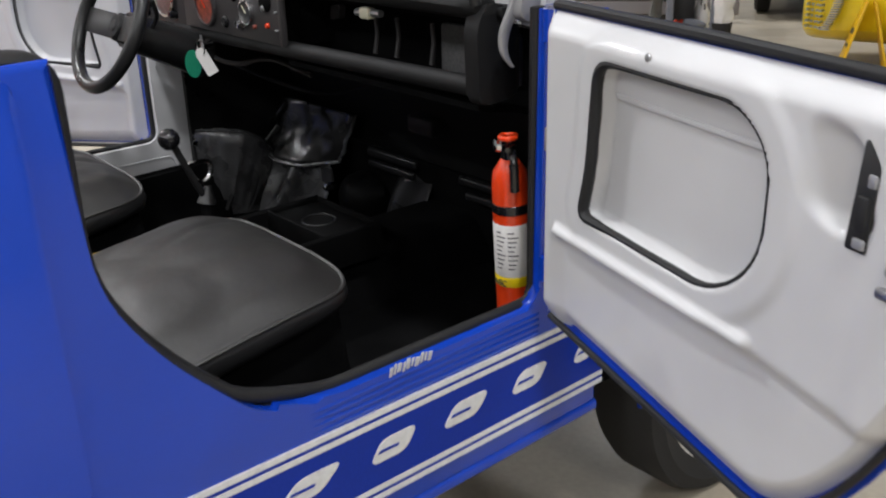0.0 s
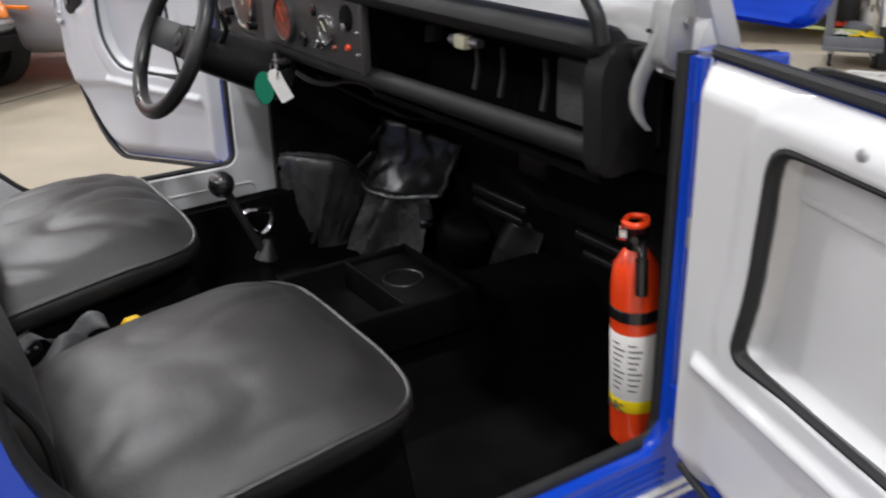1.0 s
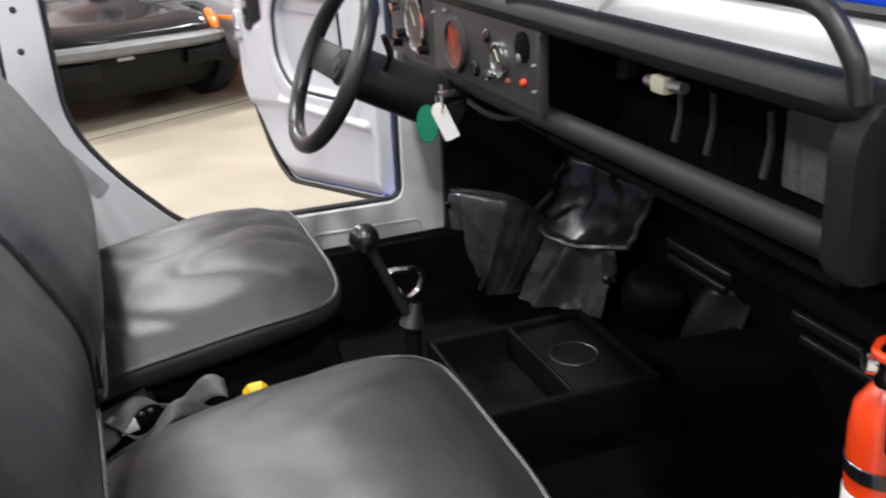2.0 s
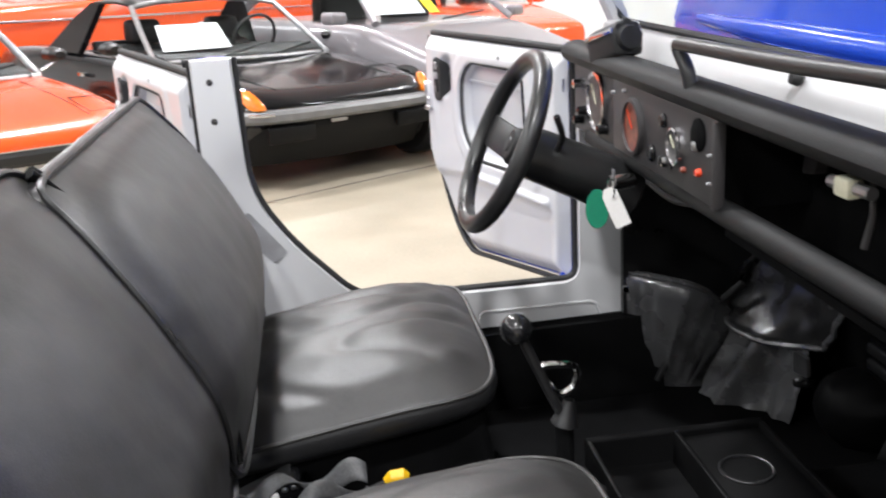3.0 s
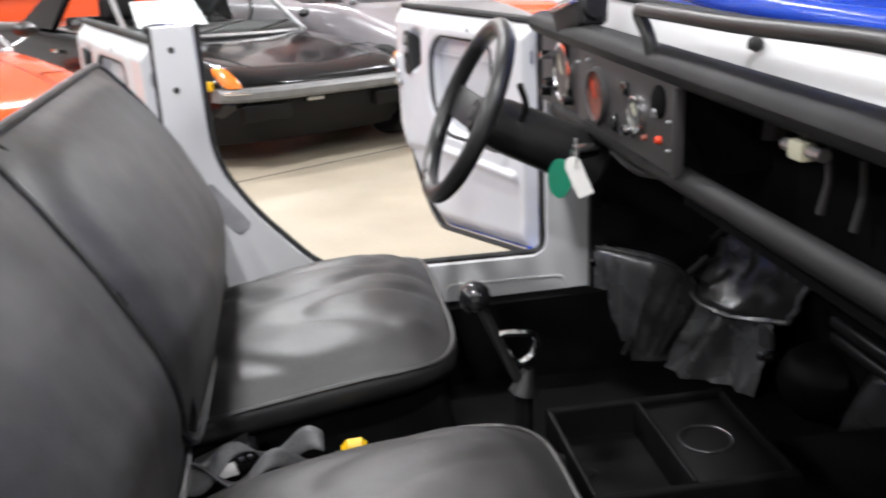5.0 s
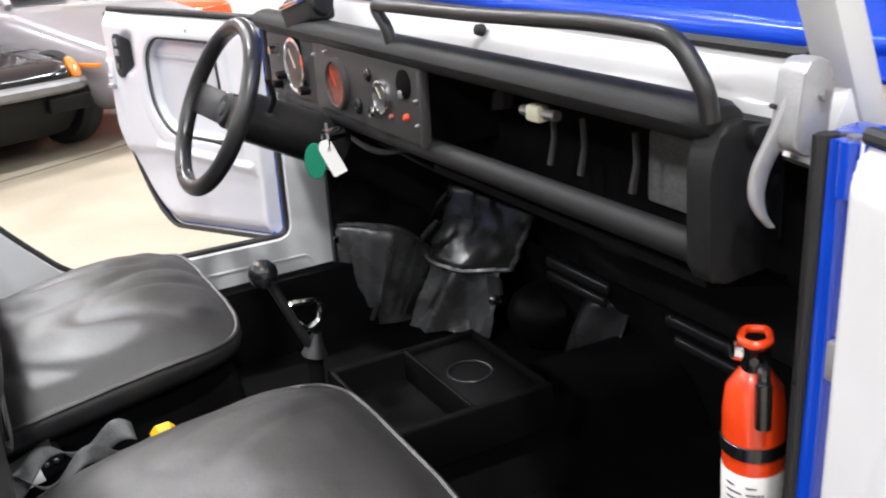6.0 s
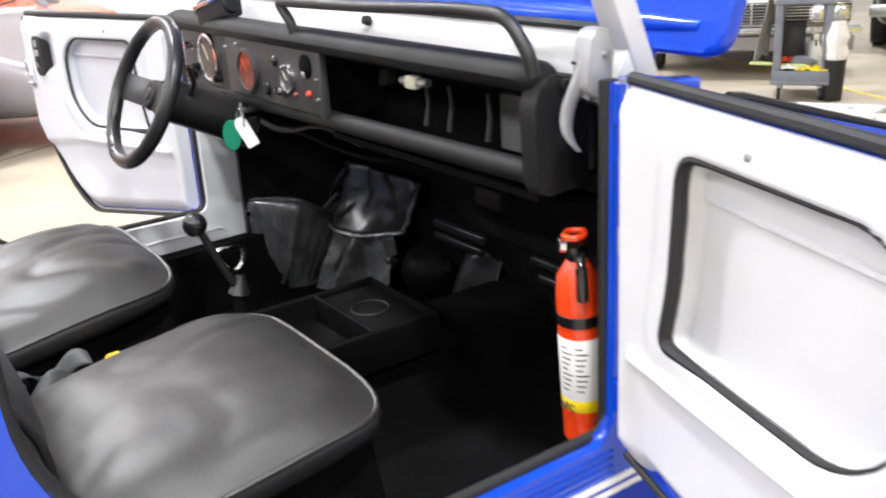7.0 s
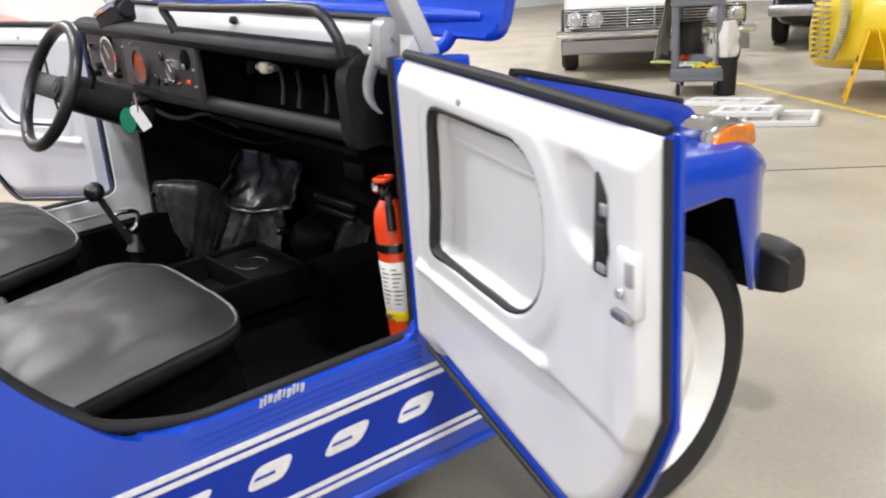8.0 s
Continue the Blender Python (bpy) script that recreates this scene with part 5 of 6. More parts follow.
def roadster(at, paint, label, papers, bright):
    """A flat mid-engined two-seater with long low nose; local x points ahead, its front at x = 0."""
    c = thing("sports_car", label, "car", at, "sports cars parked side by side")
    st = [(0.02, 0.60, 0.36, 0.46, 0.515, 0.0), (-0.05, 0.71, 0.27, 0.46, 0.560, 0.0), (-0.12, 0.755, 0.22, 0.48, 0.590, -0.004), (-0.25, 0.785, 0.20, 0.50, 0.612, -0.012), (-0.60, 0.815, 0.19, 0.54, 0.668, -0.016), (-1.05, 0.825, 0.19, 0.56, 0.708, -0.012),
          (-1.45, 0.825, 0.19, 0.57, 0.730, -0.012), (-2.3, 0.825, 0.19, 0.59, 0.750, -0.01), (-3.2, 0.825, 0.20, 0.60, 0.765, 0.0), (-3.75, 0.79, 0.26, 0.58, 0.735, 0.0), (-3.95, 0.70, 0.34, 0.56, 0.65, 0.0)]
    auto_body(c, st, paint, "glossy car body")
    for s in (1, -1):
        part("lid_gap", tube([(-0.13, s * 0.47, 0.594), (-0.35, s * 0.49, 0.629), (-0.60, s * 0.50, 0.664), (-1.00, s * 0.52, 0.706)], 0.0025, 5), INNER, c, "dark lid gap")
        part("lamp_gap", tube([(-0.17, s * 0.70, 0.603), (-0.42, s * 0.725, 0.648), (-0.44, s * 0.52, 0.648), (-0.17, s * 0.50, 0.601)], 0.0025, 5, True), INNER, c, "gap round the folding headlamp")
        # tall corner lamp wrapped round the fender's tip
        low = [(0.045, s * 0.60, 0.480), (0.035, s * 0.67, 0.480), (-0.02, s * 0.735, 0.480), (-0.06, s * 0.70, 0.480), (-0.03, s * 0.59, 0.480)]
        high = [(-0.085, s * 0.665, 0.622), (-0.10, s * 0.715, 0.622), (-0.15, s * 0.765, 0.618), (-0.19, s * 0.735, 0.616), (-0.15, s * 0.665, 0.616)]
        lamp = smoothed(part("corner_lamp", add_loft(bmesh.new(), [low, [Vector(p).lerp(Vector(q), 0.5) + Vector((0.012, s * 0.008, 0)) for p, q in zip(low, high)], high]), AMBER, c, "amber wrap-round corner lamp"), 1)
        part("lamp_trim", tube([Vector(p) + Vector((0.006, s * 0.006, -0.012)) for p in low[:3]], 0.009, 8), CHROME, lamp, "bright lamp trim")
        part("side_marker", box((-0.16, s * 0.765 - 0.02, 0.480), (-0.09, s * 0.765 + 0.012, 0.535), 0.008), YELLOW, c, "small yellow side marker")
        grille = part("grille", box((0.045, s * 0.50 - 0.17, 0.30), (0.075, s * 0.50 + 0.17, 0.395), 0.012), INNER if bright else VALANCE, c, "black fog lamp grille")
        for k in range(8):
            if bright:
                part("grille_bar", box((0.073, s * 0.50 - 0.165, 0.308 + 0.0105 * k), (0.079, s * 0.50 + 0.165, 0.311 + 0.0105 * k)), STEEL, grille)
        if bright:
            part("fog_lamp", lathe([(0, 0.0), (0.040, 0.0), (0.052, 0.022), (0.058, 0.018), (0.056, -0.02)], aim((0.075, s * 0.50, 0.348), (1, 0, 0)), 24), CHROME, grille, "round chrome fog lamp")
        pts = [(-1.14, s * 0.70, 0.715), (-1.40, s * 0.645, 0.905), (-1.62, s * 0.585, 1.065)]
        part("screen_post", tube(pts, 0.020, 8), STEEL, c, "bright windscreen post")
        sail = [(-2.06, 1.09), (-2.20, 1.095), (-2.42, 0.98), (-2.72, 0.755), (-2.16, 0.745)]
        bm = bmesh.new()
        add_loft(bm, [[(x, s * (0.76 - 0.45 * (z - 0.745) + e), z) for x, z in sail] for e in (0.0, -0.05)])
        part("roll_bar", bm, SATIN if bright else BLACKCAR, c, "black roll bar sail")
        auto_wheel(c, -0.82, s * 0.735, 0.31, 0.0)
        auto_wheel(c, -3.27, s * 0.735, 0.31, 0.0)
        shell = [[(-1.36, s * (0.90 + 0.075 * math.cos(q)), 0.815 + 0.045 * math.sin(q)) for q in [2 * math.pi * k / 14 for k in range(14)]], [(-1.29, s * (0.90 + 0.062 * math.cos(q)), 0.815 + 0.037 * math.sin(q)) for q in [2 * math.pi * k / 14 for k in range(14)]], [(-1.265, s * (0.90 + 0.03 * math.cos(q)), 0.815 + 0.018 * math.sin(q)) for q in [2 * math.pi * k / 14 for k in range(14)]]]
        mirror = part("mirror", add_loft(bmesh.new(), shell), SATIN, c, "black door mirror")
        part("mirror_stem", tube([(-1.33, s * 0.90, 0.775), (-1.35, s * 0.81, 0.725)], 0.009, 6), CHROME, mirror)
        part("door_latch", box((-2.02, s * 0.822, 0.60), (-1.92, s * 0.838, 0.625), 0.004), CHROME, c, "chrome door handle")
        back = part("seat", box((-2.06, s * 0.33 - 0.23, 0.36), (-1.90, s * 0.33 + 0.23, 0.80), 0.06, 3), INNER, c, "black bucket seat")
        part("head_rest", box((-2.05, s * 0.33 - 0.13, 0.80), (-1.93, s * 0.33 + 0.13, 0.97), 0.04, 3), INNER, back)
    part("rear_bulkhead", box((-2.24, -0.62, 0.72), (-2.17, 0.62, 0.82), 0.02), INNER, c, "black panel behind the seats")
    part("screen_header", tube([(-1.62, -0.585, 1.065), (-1.60, -0.4, 1.095), (-1.59, 0, 1.115), (-1.60, 0.4, 1.095), (-1.62, 0.585, 1.065)], 0.018, 8), STEEL, c, "bright windscreen header")
    part("screen_sill", tube([(-1.13, -0.70, 0.715), (-1.05, -0.35, 0.712), (-1.03, 0, 0.712), (-1.05, 0.35, 0.712), (-1.13, 0.70, 0.715)], 0.016, 8), STEEL, c, "bright windscreen seal")
    rings = []
    for k in range(25):
        t = -1 + k / 12
        rings.append([(-1.12 + 0.09 * (1 - t * t), t * 0.69, 0.72), (-1.61 + 0.02 * (1 - t * t), t * 0.585, 1.065 + 0.045 * (1 - t * t))])
    gl = thick(part("windscreen", add_loft(bmesh.new(), rings, False), GLASS, c, "curved windscreen glass", smooth=False), 0.004)
    gl.visible_shadow = False
    thick(part("roof", add_loft(bmesh.new(), [[(x, y, z - 0.045 * (y / 0.6) ** 2) for y in (-0.585, -0.45, -0.3, 0, 0.3, 0.45, 0.585)] for x, z in ((-1.61, 1.115), (-1.85, 1.14), (-2.20, 1.135))], False), SATIN, c, "black lift-off roof"), 0.02)
    part("cabin", box((-2.30, -0.66, 0.40), (-1.15, 0.66, 0.757), 0.02), INNER, c, "dark cabin")
    part("dash", prism(rounded([(-1.08, 0.70), (-1.12, 0.745), (-1.36, 0.785), (-1.42, 0.77), (-1.42, 0.70)], 0.015, 4), "y", -0.64, 0.64), INNER, c, "black dash")
    ring = [(0.18 * math.cos(a), 0.18 * math.sin(a), 0) for a in [2 * math.pi * k / 28 for k in range(28)]]
    part("steering_wheel", tube(ring, 0.012, 8, True), INNER, c, "black steering wheel", aim((-1.53, 0.33, 0.82), (-0.9, 0, 0.4)))
    rings = []
    for k in range(17):
        t = -1 + k / 8
        x0 = 0.075 - 0.03 * abs(t) ** 2 - 0.10 * abs(t) ** 8
        rings.append([(x0 - 0.07, t * 0.755, 0.415), (x0 + 0.005, t * 0.755, 0.415), (x0 + 0.022, t * 0.755, 0.432), (x0 + 0.022, t * 0.755, 0.468), (x0 + 0.004, t * 0.755, 0.487), (x0 - 0.07, t * 0.755, 0.492)])
    bar = part("bumper", add_loft(bmesh.new(), rings), SATIN if bright else BAR, c, "dark bumper with bright top" if bright else "dull grey bumper bar")
    if bright:
        part("bumper_top", add_loft(bmesh.new(), [[(r[4][0] - 0.06, r[4][1], 0.492), (r[4][0] + 0.004, r[4][1], 0.489), (r[4][0] + 0.004, r[4][1], 0.495), (r[4][0] - 0.06, r[4][1], 0.498)] for r in rings]), CHROME, bar, "bright bumper top")
    rings = []
    for k in range(17):
        t = -1 + k / 8
        x0 = 0.035 - 0.05 * abs(t) ** 3 - 0.12 * abs(t) ** 8
        rings.append([(x0 - 0.12, t * 0.74, 0.425), (x0, t * 0.74, 0.425), (x0 + 0.015, t * 0.74, 0.34), (x0 - 0.03, t * 0.74, 0.24), (x0 - 0.10, t * 0.74, 0.15), (x0 - 0.3, t * 0.74, 0.13)])
    part("valance", add_loft(bmesh.new(), rings), IVORY if bright else VALANCE, c, "pale grey front valance" if bright else "black front valance")
    part("plate_bracket", box((0.05, -0.20, 0.385), (0.062, -0.08, 0.405), 0.003), STEEL, c)
    wiper(c, (-1.02, -0.28, 0.735), (-1.19, 0.20, 0.800))
    wiper(c, (-1.02, 0.18, 0.735), (-1.17, 0.58, 0.785))
    if papers:
        pane("window_sheet", [(-1.24, -0.58, 0.775), (-1.19, -0.08, 0.785), (-1.40, -0.06, 0.945), (-1.44, -0.52, 0.94)], c, SHEET, 0.003, "white paper sheet behind the windscreen")
    return c


roadster(pose(-4.87, -0.30, 0, 0, 0, 36.5), BLACKCAR, "glossy black flat-nosed two-seater sports car with amber corner lamps", True, False)
roadster(pose(-3.45, -1.93, 0, 0, 0, 39.4), ORANGE, "orange-red flat-nosed two-seater sports car with dark bumper", False, True)


def coupe(at, paint, label, length, half, belt, nose, group, roof=1.28, trim=None):
    """A plain closed car of a given length, half width and belt height; local x ahead, front at x = 0."""
    c = thing("parked_car", label, "car", at, group)
    L = length
    st = [(0.0, half * 0.80, 0.32, nose - 0.12, nose - 0.04, 0.0), (-0.10, half * 0.90, 0.24, nose - 0.08, nose, 0.01), (-0.5, half * 0.97, 0.2, nose - 0.02, nose + 0.08, 0.02), (-L * 0.28, half, 0.19, belt - 0.14, belt - 0.03, 0.03),
          (-L * 0.36, half, 0.19, belt - 0.12, belt, 0.01), (-L * 0.6, half, 0.19, belt - 0.1, belt, 0.0), (-L * 0.8, half, 0.2, belt - 0.1, belt, 0.0), (-L + 0.1, half * 0.95, 0.28, belt - 0.14, belt - 0.02, 0.0), (-L, half * 0.88, 0.36, belt - 0.18, belt - 0.08, 0.0)]
    auto_body(c, st, paint, "glossy car body")
    a, b, d, e = -L * 0.31, -L * 0.42, -L * 0.66, -L * 0.80
    for s in (1, -1):
        part("screen_post", tube([(a, s * half * 0.84, belt), (b, s * half * 0.70, roof - 0.03)], 0.028, 8), paint, c, "windscreen post")
        part("rear_post", tube([(d, s * half * 0.70, roof - 0.03), (e, s * half * 0.84, belt)], 0.05, 8), paint, c, "rear post")
        pane("side_glass", [(a - 0.1, s * half * 0.86, belt), (e + 0.2, s * half * 0.86, belt), (d, s * half * 0.72, roof - 0.04), (b, s * half * 0.72, roof - 0.04)], c, GLASS, 0.005, "side window")
        auto_wheel(c, -0.85, s * half * 0.90, 0.32)
        auto_wheel(c, -L + 0.95, s * half * 0.90, 0.32)
        part("mirror", box((a - 0.28, s * (half + 0.02), belt + 0.0), (a - 0.12, s * (half + 0.17), belt + 0.09), 0.03, 3) if s > 0 else box((a - 0.28, -(half + 0.17), belt), (a - 0.12, -(half + 0.02), belt + 0.09), 0.03, 3), paint, c, "door mirror")
        if trim:
            part("side_trim", box((-L + 0.25, s * half - 0.012, trim - 0.012), (-0.6, s * half + 0.014, trim + 0.012), 0.005), CHROME, c, "bright side moulding")
    g = thick(part("windscreen", add_loft(bmesh.new(), [[(a + 0.08 * (1 - t * t), t * half * 0.83, belt), (b + 0.03 * (1 - t * t), t * half * 0.69, roof - 0.02)] for t in (-1, -0.8, -0.6, -0.4, -0.2, 0, 0.2, 0.4, 0.6, 0.8, 1)], False), GLASS, c, "windscreen glass", smooth=False), 0.005)
    g.visible_shadow = False
    thick(part("roof", add_loft(bmesh.new(), [[(x, t * half * 0.72, z - 0.04 * t * t) for t in (-1, -0.5, 0, 0.5, 1)] for x, z in ((b, roof), ((b + d) / 2, roof + 0.03), (d, roof))], False), paint, c, "car roof"), 0.02)
    part("cabin", box((e + 0.15, -half * 0.8, 0.5), (a - 0.1, half * 0.8, belt - 0.02), 0.02), INNER, c, "dark cabin")
    for s in (1, -1):
        part("seat", box((-L * 0.56, s * 0.36 - 0.22, 0.4), (-L * 0.51, s * 0.36 + 0.22, belt + 0.2), 0.05, 3), INNER, c, "dark front seat")
    wiper(c, (a + 0.06, -0.1, belt + 0.015), (a - 0.05, 0.45, belt + 0.06))
    return c


silver = coupe(pose(-5.45, 1.29, 0, 0, 0, 34.5), SILVER, "silver sports car with amber side marker and paper in the windscreen", 4.2, 0.86, 0.90, 0.60, "sports cars parked side by side")
for s in (1, -1):
    part("side_marker", box((-0.62, s * 0.86 - 0.03, 0.535), (-0.36, s * 0.86 + 0.004, 0.56), 0.006), AMBER, silver, "amber side marker")
pane("window_sheet", [(-1.46, -0.62, 0.955), (-1.40, -0.14, 0.96), (-1.62, -0.12, 1.13), (-1.66, -0.55, 1.12)], silver, SHEET, 0.003, "white paper sheet behind the windscreen")
pane("window_sheet", [(-1.395, -0.10, 0.96), (-1.39, 0.0, 0.96), (-1.58, 0.0, 1.10), (-1.585, -0.09, 1.10)], silver, LEMON, 0.003, "yellow paper sheet behind the windscreen")
coupe(pose(-8.39, -4.56, 0, 0, 0, -35.9), ORANGE, "long orange-red car with a bright side moulding", 6.3, 0.95, 1.10, 0.95, "cars along the far side", 1.46, 0.90)
coupe(pose(-10.6, 2.3, 0, 0, 0, 20), ORANGE, "orange-red car parked far behind", 4.3, 0.85, 0.88, 0.66, "cars along the far side")
dark = coupe(pose(-3.55, 9.2, 0, 0, 0, -62), BLACKCAR, "black car with bright bumper far behind", 4.8, 0.92, 0.95, 0.80, "cars along the far side", 1.45)
part("bumper", box((-0.05, -0.9, 0.38), (0.12, 0.9, 0.50), 0.03, 3), STEEL, dark, "chrome bumper")
part("grille", box((-0.02, -0.5, 0.55), (0.03, 0.5, 0.75), 0.02), CHROME, dark, "chrome grille")

# large pale saloon, nose towards the blue car
saloon = coupe(pose(-4.06, 6.45, 0, 0, 0, -47.2), IVORY, "large off-white vintage saloon with quad headlamps", 5.6, 0.90, 0.92, 0.72, "vintage cars facing the aisle", 1.42)
part("grille_back", box((-0.10, -0.84, 0.47), (0.02, 0.84, 0.66), 0.02), INNER, saloon, "dark grille opening")
for k in range(7):
    part("grille_bar", box((0.0, -0.83, 0.485 + 0.026 * k), (0.045, 0.83, 0.493 + 0.026 * k), 0.003), CHROME, saloon, "chrome grille bar")
for y in (-0.25, 0.0, 0.25):
    part("grille_post", box((0.01, y - 0.008, 0.475), (0.05, y + 0.008, 0.665), 0.003), CHROME, saloon, "chrome grille post")
for s in (1, -1):
    for y in (0.56, 0.745):
        lampx = part("headlamp", lathe([(0, 0.05), (0.05, 0.045), (0.07, 0.02), (0.079, 0.025), (0.084, 0.0), (0.08, -0.03)], aim((0.02, s * y, 0.56), (1, 0, 0)), 24), CHROME, saloon, "round chrome-ringed headlamp")
        part("lens", lathe([(0, 0.056), (0.04, 0.05), (0.067, 0.03), (0.067, 0.02)], aim((0.02, s * y, 0.56), (1, 0, 0)), 20), LAMP_GLASS, lampx)
part("bumper", prism(rounded([(-0.1, 0.38), (0.10, 0.385), (0.13, 0.42), (0.10, 0.455), (-0.1, 0.46)], 0.02, 4), "y", -0.92, 0.92, 0.02), CHROME, saloon, "wide chrome bumper")
part("valance", prism(rounded([(-0.1, 0.22), (0.05, 0.24), (0.06, 0.37), (-0.1, 0.37)], 0.02, 4), "y", -0.87, 0.87), SILVER, saloon, "pale lower valance")

# yellow vehicle nose with a louvred flank
yel = thing("yellow_vehicle", "bright yellow rounded vehicle with louvred panel", "vehicle", pose(-2.42, 6.60, 0, 0, 0, 10), "vintage cars facing the aisle")
smoothed(part("body", add_loft(bmesh.new(), [[(x, y * w, 0.17 + z * h) for y, z in ((-1, 0.1), (-1, 0.55), (-0.85, 0.9), (-0.4, 1), (0.4, 1), (0.85, 0.9), (1, 0.55), (1, 0.1), (0.6, 0), (-0.6, 0))] for x, w, h in ((0.0, 0.42, 0.55), (0.15, 0.60, 0.72), (0.7, 0.72, 0.85), (1.5, 0.80, 0.95), (3.4, 0.80, 1.0))]), LEMON, yel, "glossy yellow body"), 2)
for k in range(26):
    z = 0.30 + 0.0185 * k
    x = 0.42 - 0.10 * ((k - 19) / 19.0) ** 2
    part("louvre", box((x - 0.03, -0.735, z), (x + 0.03, -0.66, z + 0.008), 0.002), CAST, yel, "pale louvre slat")
for i in range(4):
    for j in range(11):
        part("panel_badge", box((0.13 + 0.042 * i, -0.69 + 0.05 * (3 - i), 0.30 + 0.042 * j), (0.145 + 0.042 * i, -0.60, 0.316 + 0.042 * j), 0.003), CAST, yel, "small pale square on the yellow panel")
for x in (1.55, 2.95):
    for s in (1, -1):
        auto_wheel(yel, x, s * 0.62, 0.33)

# yellow folding floor sign
sign = thing("floor_sign", "yellow plastic folding floor sign standing open", "floor sign", pose(-1.685, 6.02, 0, 0, 0, -58))
for s in (1, -1):
    m = Matrix.Translation((0, s * 0.17, 0)) @ pose(0, 0, 0, s * 15, 0, 0)
    legs = [(-0.15, 0), (-0.09, 0), (-0.07, 0.10), (0.07, 0.10), (0.09, 0), (0.15, 0), (0.105, 0.55), (-0.105, 0.55)]
    leaf = part("leaf", prism(rounded([Vector(p) for p in legs], 0.012, 3), "y", -0.008, 0.008, 0.003), YELLOW, sign, "yellow sign leaf", m)
    part("print_block", box((-0.07, -0.0115 if s < 0 else 0.008, 0.30), (0.07, -0.008 if s < 0 else 0.0115, 0.34)), PRINT, leaf)
    part("print_block", box((-0.06, -0.0115 if s < 0 else 0.008, 0.20), (0.06, -0.008 if s < 0 else 0.0115, 0.225)), PRINT, leaf)

# grey utility cart with cleaning things
cart = thing("utility_cart", "grey plastic two-shelf utility cart with cleaning supplies", "cart", pose(-3.12, 5.88, 0, 0, 0, 34.5))
for x in (-0.175, 0.175):
    for y in (-0.30, 0.30):
        part("post", box((x - 0.030, y - 0.035, 0.16), (x + 0.030, y + 0.035, 0.80), 0.014, 3), GREY, cart, "blue-grey cart post")
        part("castor", lathe([(0, -0.015), (0.045, -0.015), (0.05, 0), (0.045, 0.015), (0, 0.015)], aim((x * 0.85, y, 0.05), (1, 0, 0)), 16), RUBBER, cart, "black castor")
        part("castor_fork", box((x * 0.85 - 0.02, y - 0.012, 0.05), (x * 0.85 + 0.02, y + 0.012, 0.14), 0.004), STEEL, cart)
for z in (0.12, 0.72):
    bm = box((-0.215, -0.36, z), (0.215, 0.36, z + 0.04), 0.012)
    for lo, hi in (((-0.215, -0.36, z + 0.03), (-0.195, 0.36, z + 0.11)), ((0.195, -0.36, z + 0.03), (0.215, 0.36, z + 0.11)), ((-0.215, -0.36, z + 0.03), (0.215, -0.34, z + 0.11)), ((-0.215, 0.34, z + 0.03), (0.215, 0.36, z + 0.11))):
        add_box(bm, lo, hi, 0.006)
    part("shelf", bm, GREY, cart, "blue-grey tray shelf")
def on_cart(x, y, z=0.17):
    return cart.matrix_basis @ Matrix.Translation((x, y, z))
def spray(at, h):
    c = thing("spray_bottle", "white plastic spray bottle on the cart", "bottle", at, "spray bottles on the cart")
    part("bottle", lathe([(0, 0), (0.046, 0), (0.05, 0.012), (0.05, h * 0.55), (0.036, h * 0.68), (0.018, h * 0.78), (0.016, h * 0.86), (0, h * 0.86)], None, 18), PAPER, c)
    part("trigger_head", box((-0.018, -0.055, h * 0.86), (0.018, 0.03, h), 0.008), PAPER, c)
    part("trigger", tube([(0, -0.035, h * 0.88), (0, -0.048, h * 0.78), (0, -0.045, h * 0.70)], 0.006, 6), RUBBER, c)
spray(on_cart(0.10, 0.06), 0.30)
spray(on_cart(0.07, 0.20), 0.34)
crate = thing("supply_box", "dark grey plastic box on the lower cart shelf", "box", on_cart(-0.07, 0.16))
part("shell", box((-0.09, -0.10, 0), (0.09, 0.12, 0.40), 0.012), INNER, crate)
part("rim", tube([(-0.094, -0.104, 0.40), (0.094, -0.104, 0.40), (0.094, 0.124, 0.40), (-0.094, 0.124, 0.40)], 0.008, 6, True), INNER, crate)
brush = thing("hand_brush", "pale green long-handled brush lying on the cart shelf", "brush", on_cart(-0.12, -0.26, 0.265) @ pose(0, 0, 0, 0, 4, 12))
part("handle", tube([(-0.26, 0, 0), (-0.20, 0, 0.004), (0.02, 0, 0)], [0.010, 0.014, 0.011], 10), PALE_GREEN, brush)
part("head", box((0.02, -0.025, -0.02), (0.16, 0.025, 0.012), 0.008), PALE_GREEN, brush)
def cloth(name, mat, at, size, seed, label):
    rings = []
    for i in range(13):
        rings.append([((i / 12 - 0.5) * size * 1.6, (j / 10 - 0.5) * size, 0.025 + 0.05 * abs(noise.noise(Vector((i * 0.35 + seed, j * 0.4, seed)))) * (1.4 - abs(i / 6 - 1))) for j in range(11)])
    thick(solo(name, add_loft(bmesh.new(), rings, False), mat, label, "cloth", at), 0.008)
cloth("cleaning_cloth", LEMON, on_cart(0.08, -0.28, 0.205), 0.15, 2.0, "crumpled yellow cloth on the cart")
cloth("cleaning_cloth", GREEN, on_cart(-0.06, -0.20, 0.19), 0.19, 6.0, "crumpled dark green cloth on the cart")
cloth("cleaning_cloth", PAPER, on_cart(-0.11, -0.27, 0.215), 0.11, 9.0, "crumpled white cloth on the cart")
cloth("cleaning_cloth", RED, on_cart(-0.10, -0.06, 0.25), 0.13, 12.0, "crumpled red cloth on the cart")
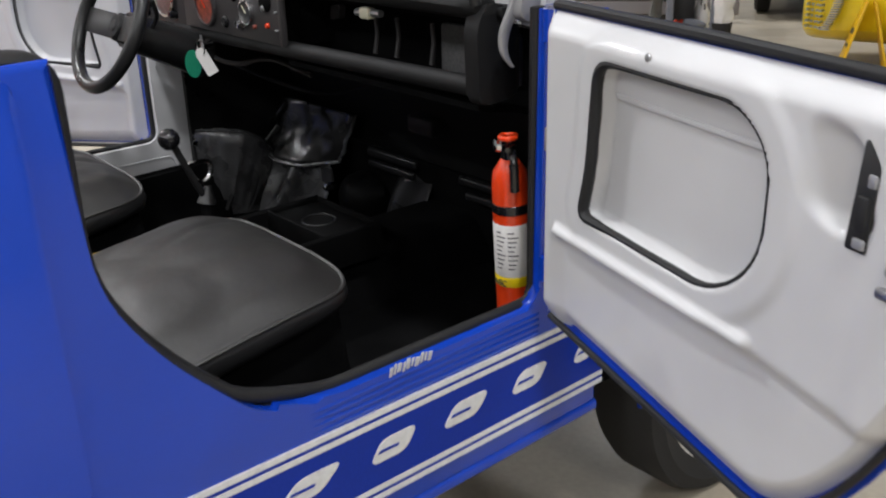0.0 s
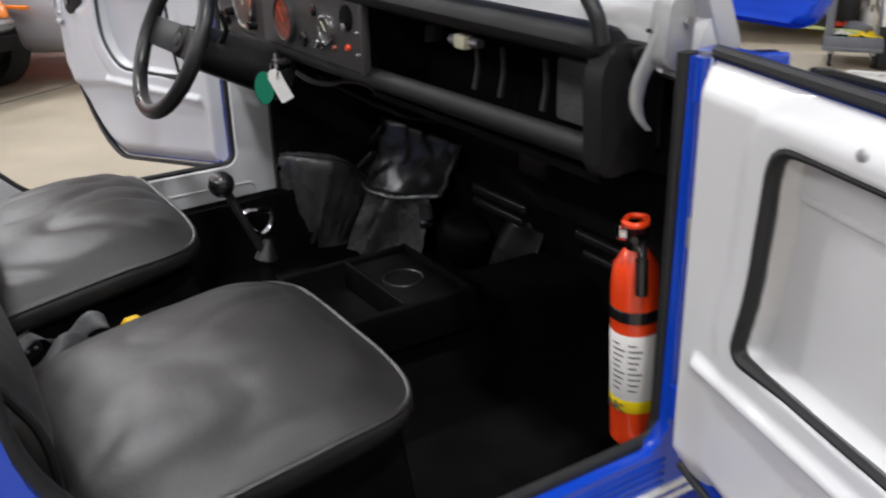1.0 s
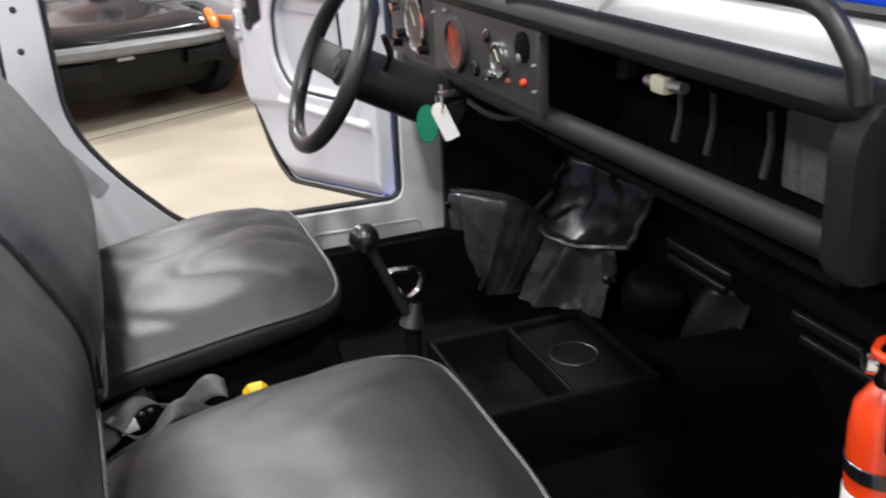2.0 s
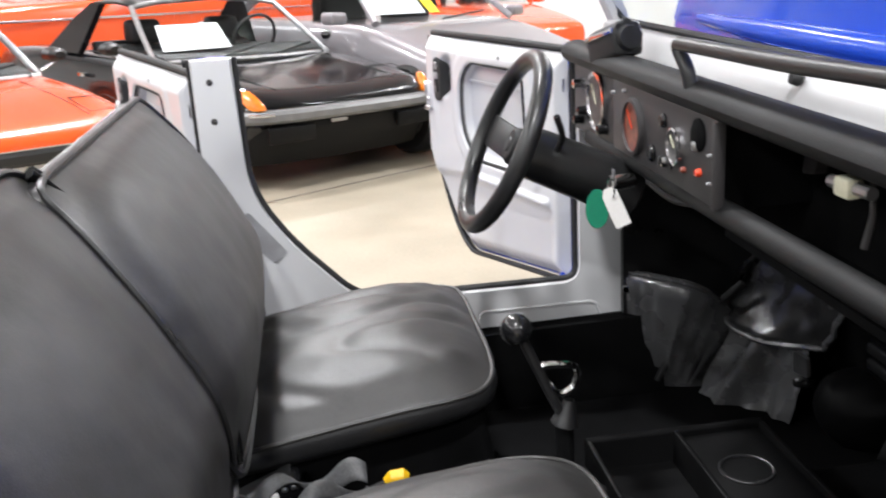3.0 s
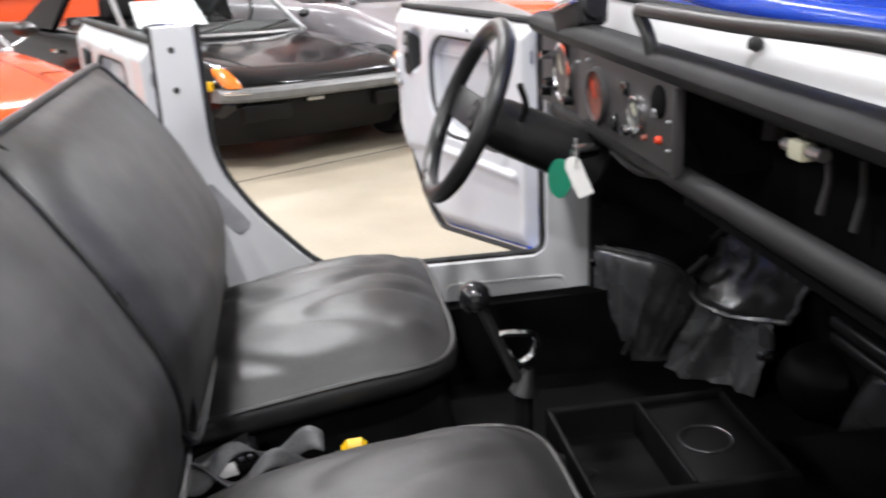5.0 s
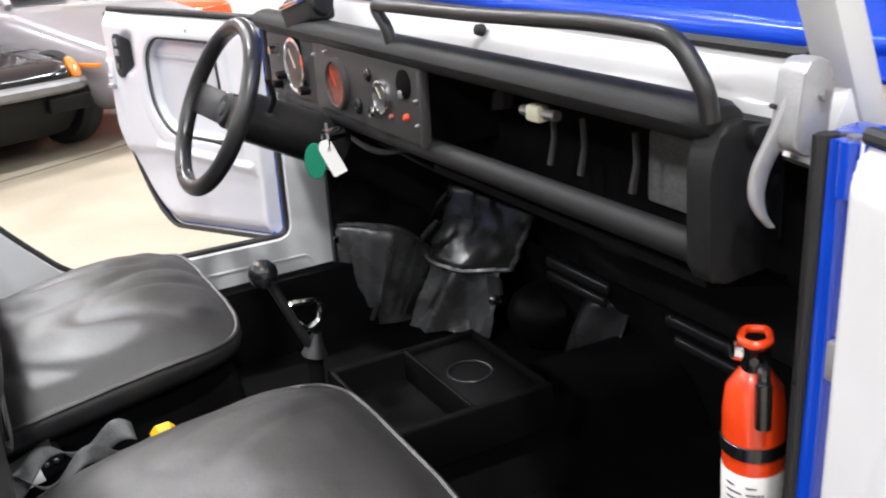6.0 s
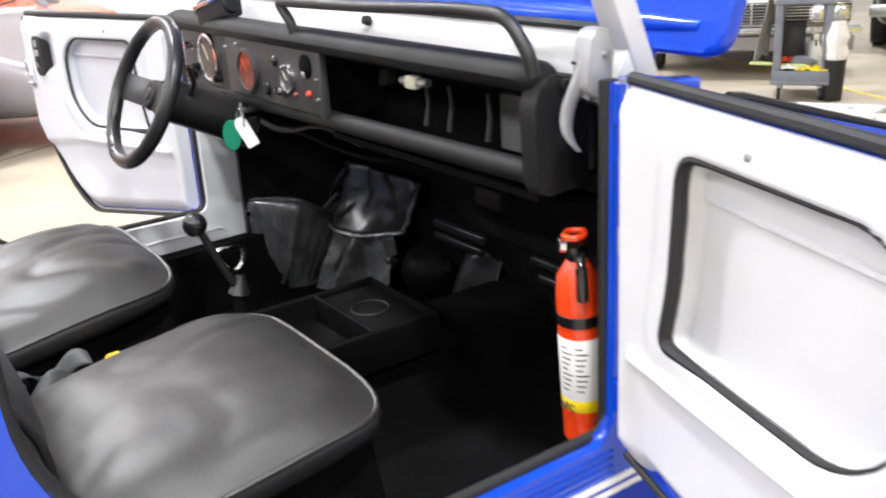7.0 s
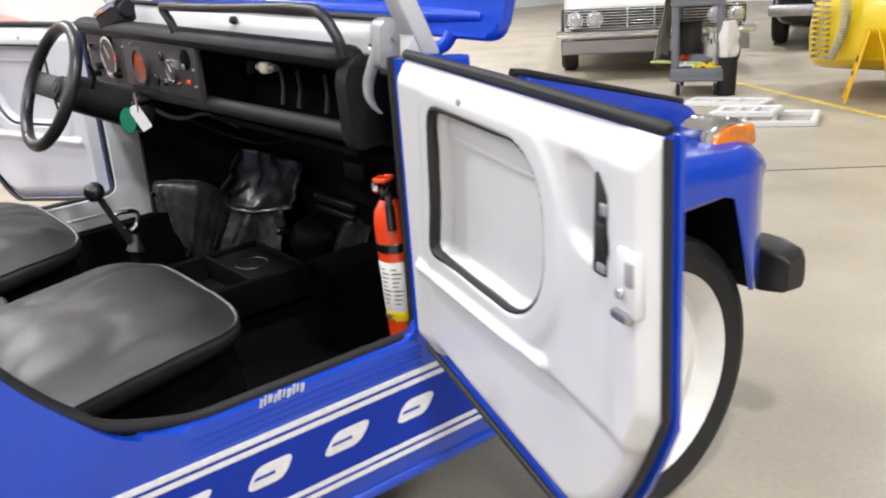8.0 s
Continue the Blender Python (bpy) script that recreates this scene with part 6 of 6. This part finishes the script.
# grey dust sheet draped over the cart's flank
rings = []
for i in range(15):
    v = i / 14
    z = 0.845 - 0.50 * v
    rings.append([(-0.232 - 0.10 * v * (0.5 + 0.5 * (1 - u)) - 0.018 * math.sin(9 * u + 2.5 * v) * (0.3 + v) - 0.02 * noise.noise(Vector((u * 4, v * 3, 3.0))), -0.30 + 0.44 * u + 0.03 * math.sin(5 * v), z - 0.05 * v * math.cos(7 * u)) for u in [j / 18 for j in range(19)]])
top = [[(x, p[1], 0.848) for p in rings[0]] for x in (-0.150, -0.195)]
thick(solo("dust_sheet", add_loft(bmesh.new(), top + rings, False), DUST_SHEET, "grey cloth sheet draped over the side of the cart", "cloth"), 0.006).matrix_basis = cart.matrix_basis
rings = []
for k in range(9):
    z = 0.28 * k / 8
    r = 0.086 * (1 - 0.25 * (k / 8) ** 4) * (1.0 if k else 0.9)
    rings.append([(r * math.cos(a) * (1 + 0.35 * noise.noise(Vector((2 * math.cos(a), 2 * math.sin(a), z * 14)))), r * math.sin(a) * (1 + 0.3 * noise.noise(Vector((2 * math.sin(a), 2 * math.cos(a), z * 14 + 5)))), z) for a in [2 * math.pi * j / 20 for j in range(20)]])
solo("rag_bag", add_loft(bmesh.new(), rings), PAPER, "bulging white plastic bag on the black bin", "bag", pose(-2.77, 5.78, 0.31))
solo("waste_bin", lathe([(0, 0), (0.07, 0), (0.075, 0.01), (0.088, 0.29), (0.092, 0.31), (0, 0.31)], None, 24), RUBBER, "small black round bin on the floor", "bin", pose(-2.77, 5.78, 0))
solo("cloth_bundle", add_loft(bmesh.new(), [[((x - 0.1), 0.05 * math.cos(a) * w, 0.05 + 0.05 * math.sin(a) * w + 0.01 * noise.noise(Vector((x * 30, a, 1)))) for a in [2 * math.pi * j / 12 for j in range(12)]] for x, w in ((0, 0.3), (0.03, 0.9), (0.08, 1.0), (0.14, 0.85), (0.19, 0.5), (0.2, 0.2))]), GREY, "bundled grey rag on the cart", "cloth", on_cart(0.02, -0.18, 0.225))
# white trim frames laid on the floor
def frame_piece(at, l, w, label):
    o = [(-l / 2, -w / 2), (l / 2 - 0.06, -w / 2), (l / 2, w / 2), (-l / 2 + 0.03, w / 2)]
    c = thing("trim_frame", label, "trim frame", at, "white trim frames on the floor")
    rail = [Vector((x, y, 0.023)) for x, y in o]
    loop = rounded(rail, 0.02, 3)
    mid = sum(loop, Vector()) / len(loop)
    rings = []
    for p in loop:
        out = (p - mid).normalized() * 0.026
        rings.append([p + out - Vector((0, 0, 0.021)), p + out * 1.05 + Vector((0, 0, 0.006)), p + out * 0.4 + Vector((0, 0, 0.018)), p - out + Vector((0, 0, 0.010)), p - out * 1.1 - Vector((0, 0, 0.021))])
    part("rail", add_loft(bmesh.new(), rings + rings[:1], True, False), DECAL, c)
    for t in (0.35, 0.62):
        part("cross_bar", tube([rail[0].lerp(rail[1], t), rail[3].lerp(rail[2], t)], 0.016, 8), DECAL, c)
frame_piece(pose(-1.83, 4.88, 0, 0, 0, 35), 0.74, 0.42, "white metal trim frame lying on the concrete")
frame_piece(pose(-2.45, 5.36, 0, 0, 0, 26), 0.60, 0.20, "white metal trim frame lying on the concrete")
frame_piece(pose(-1.93, 4.86, 0.046, 0, 0, 31), 0.42, 0.24, "white metal trim frame lying on another frame")
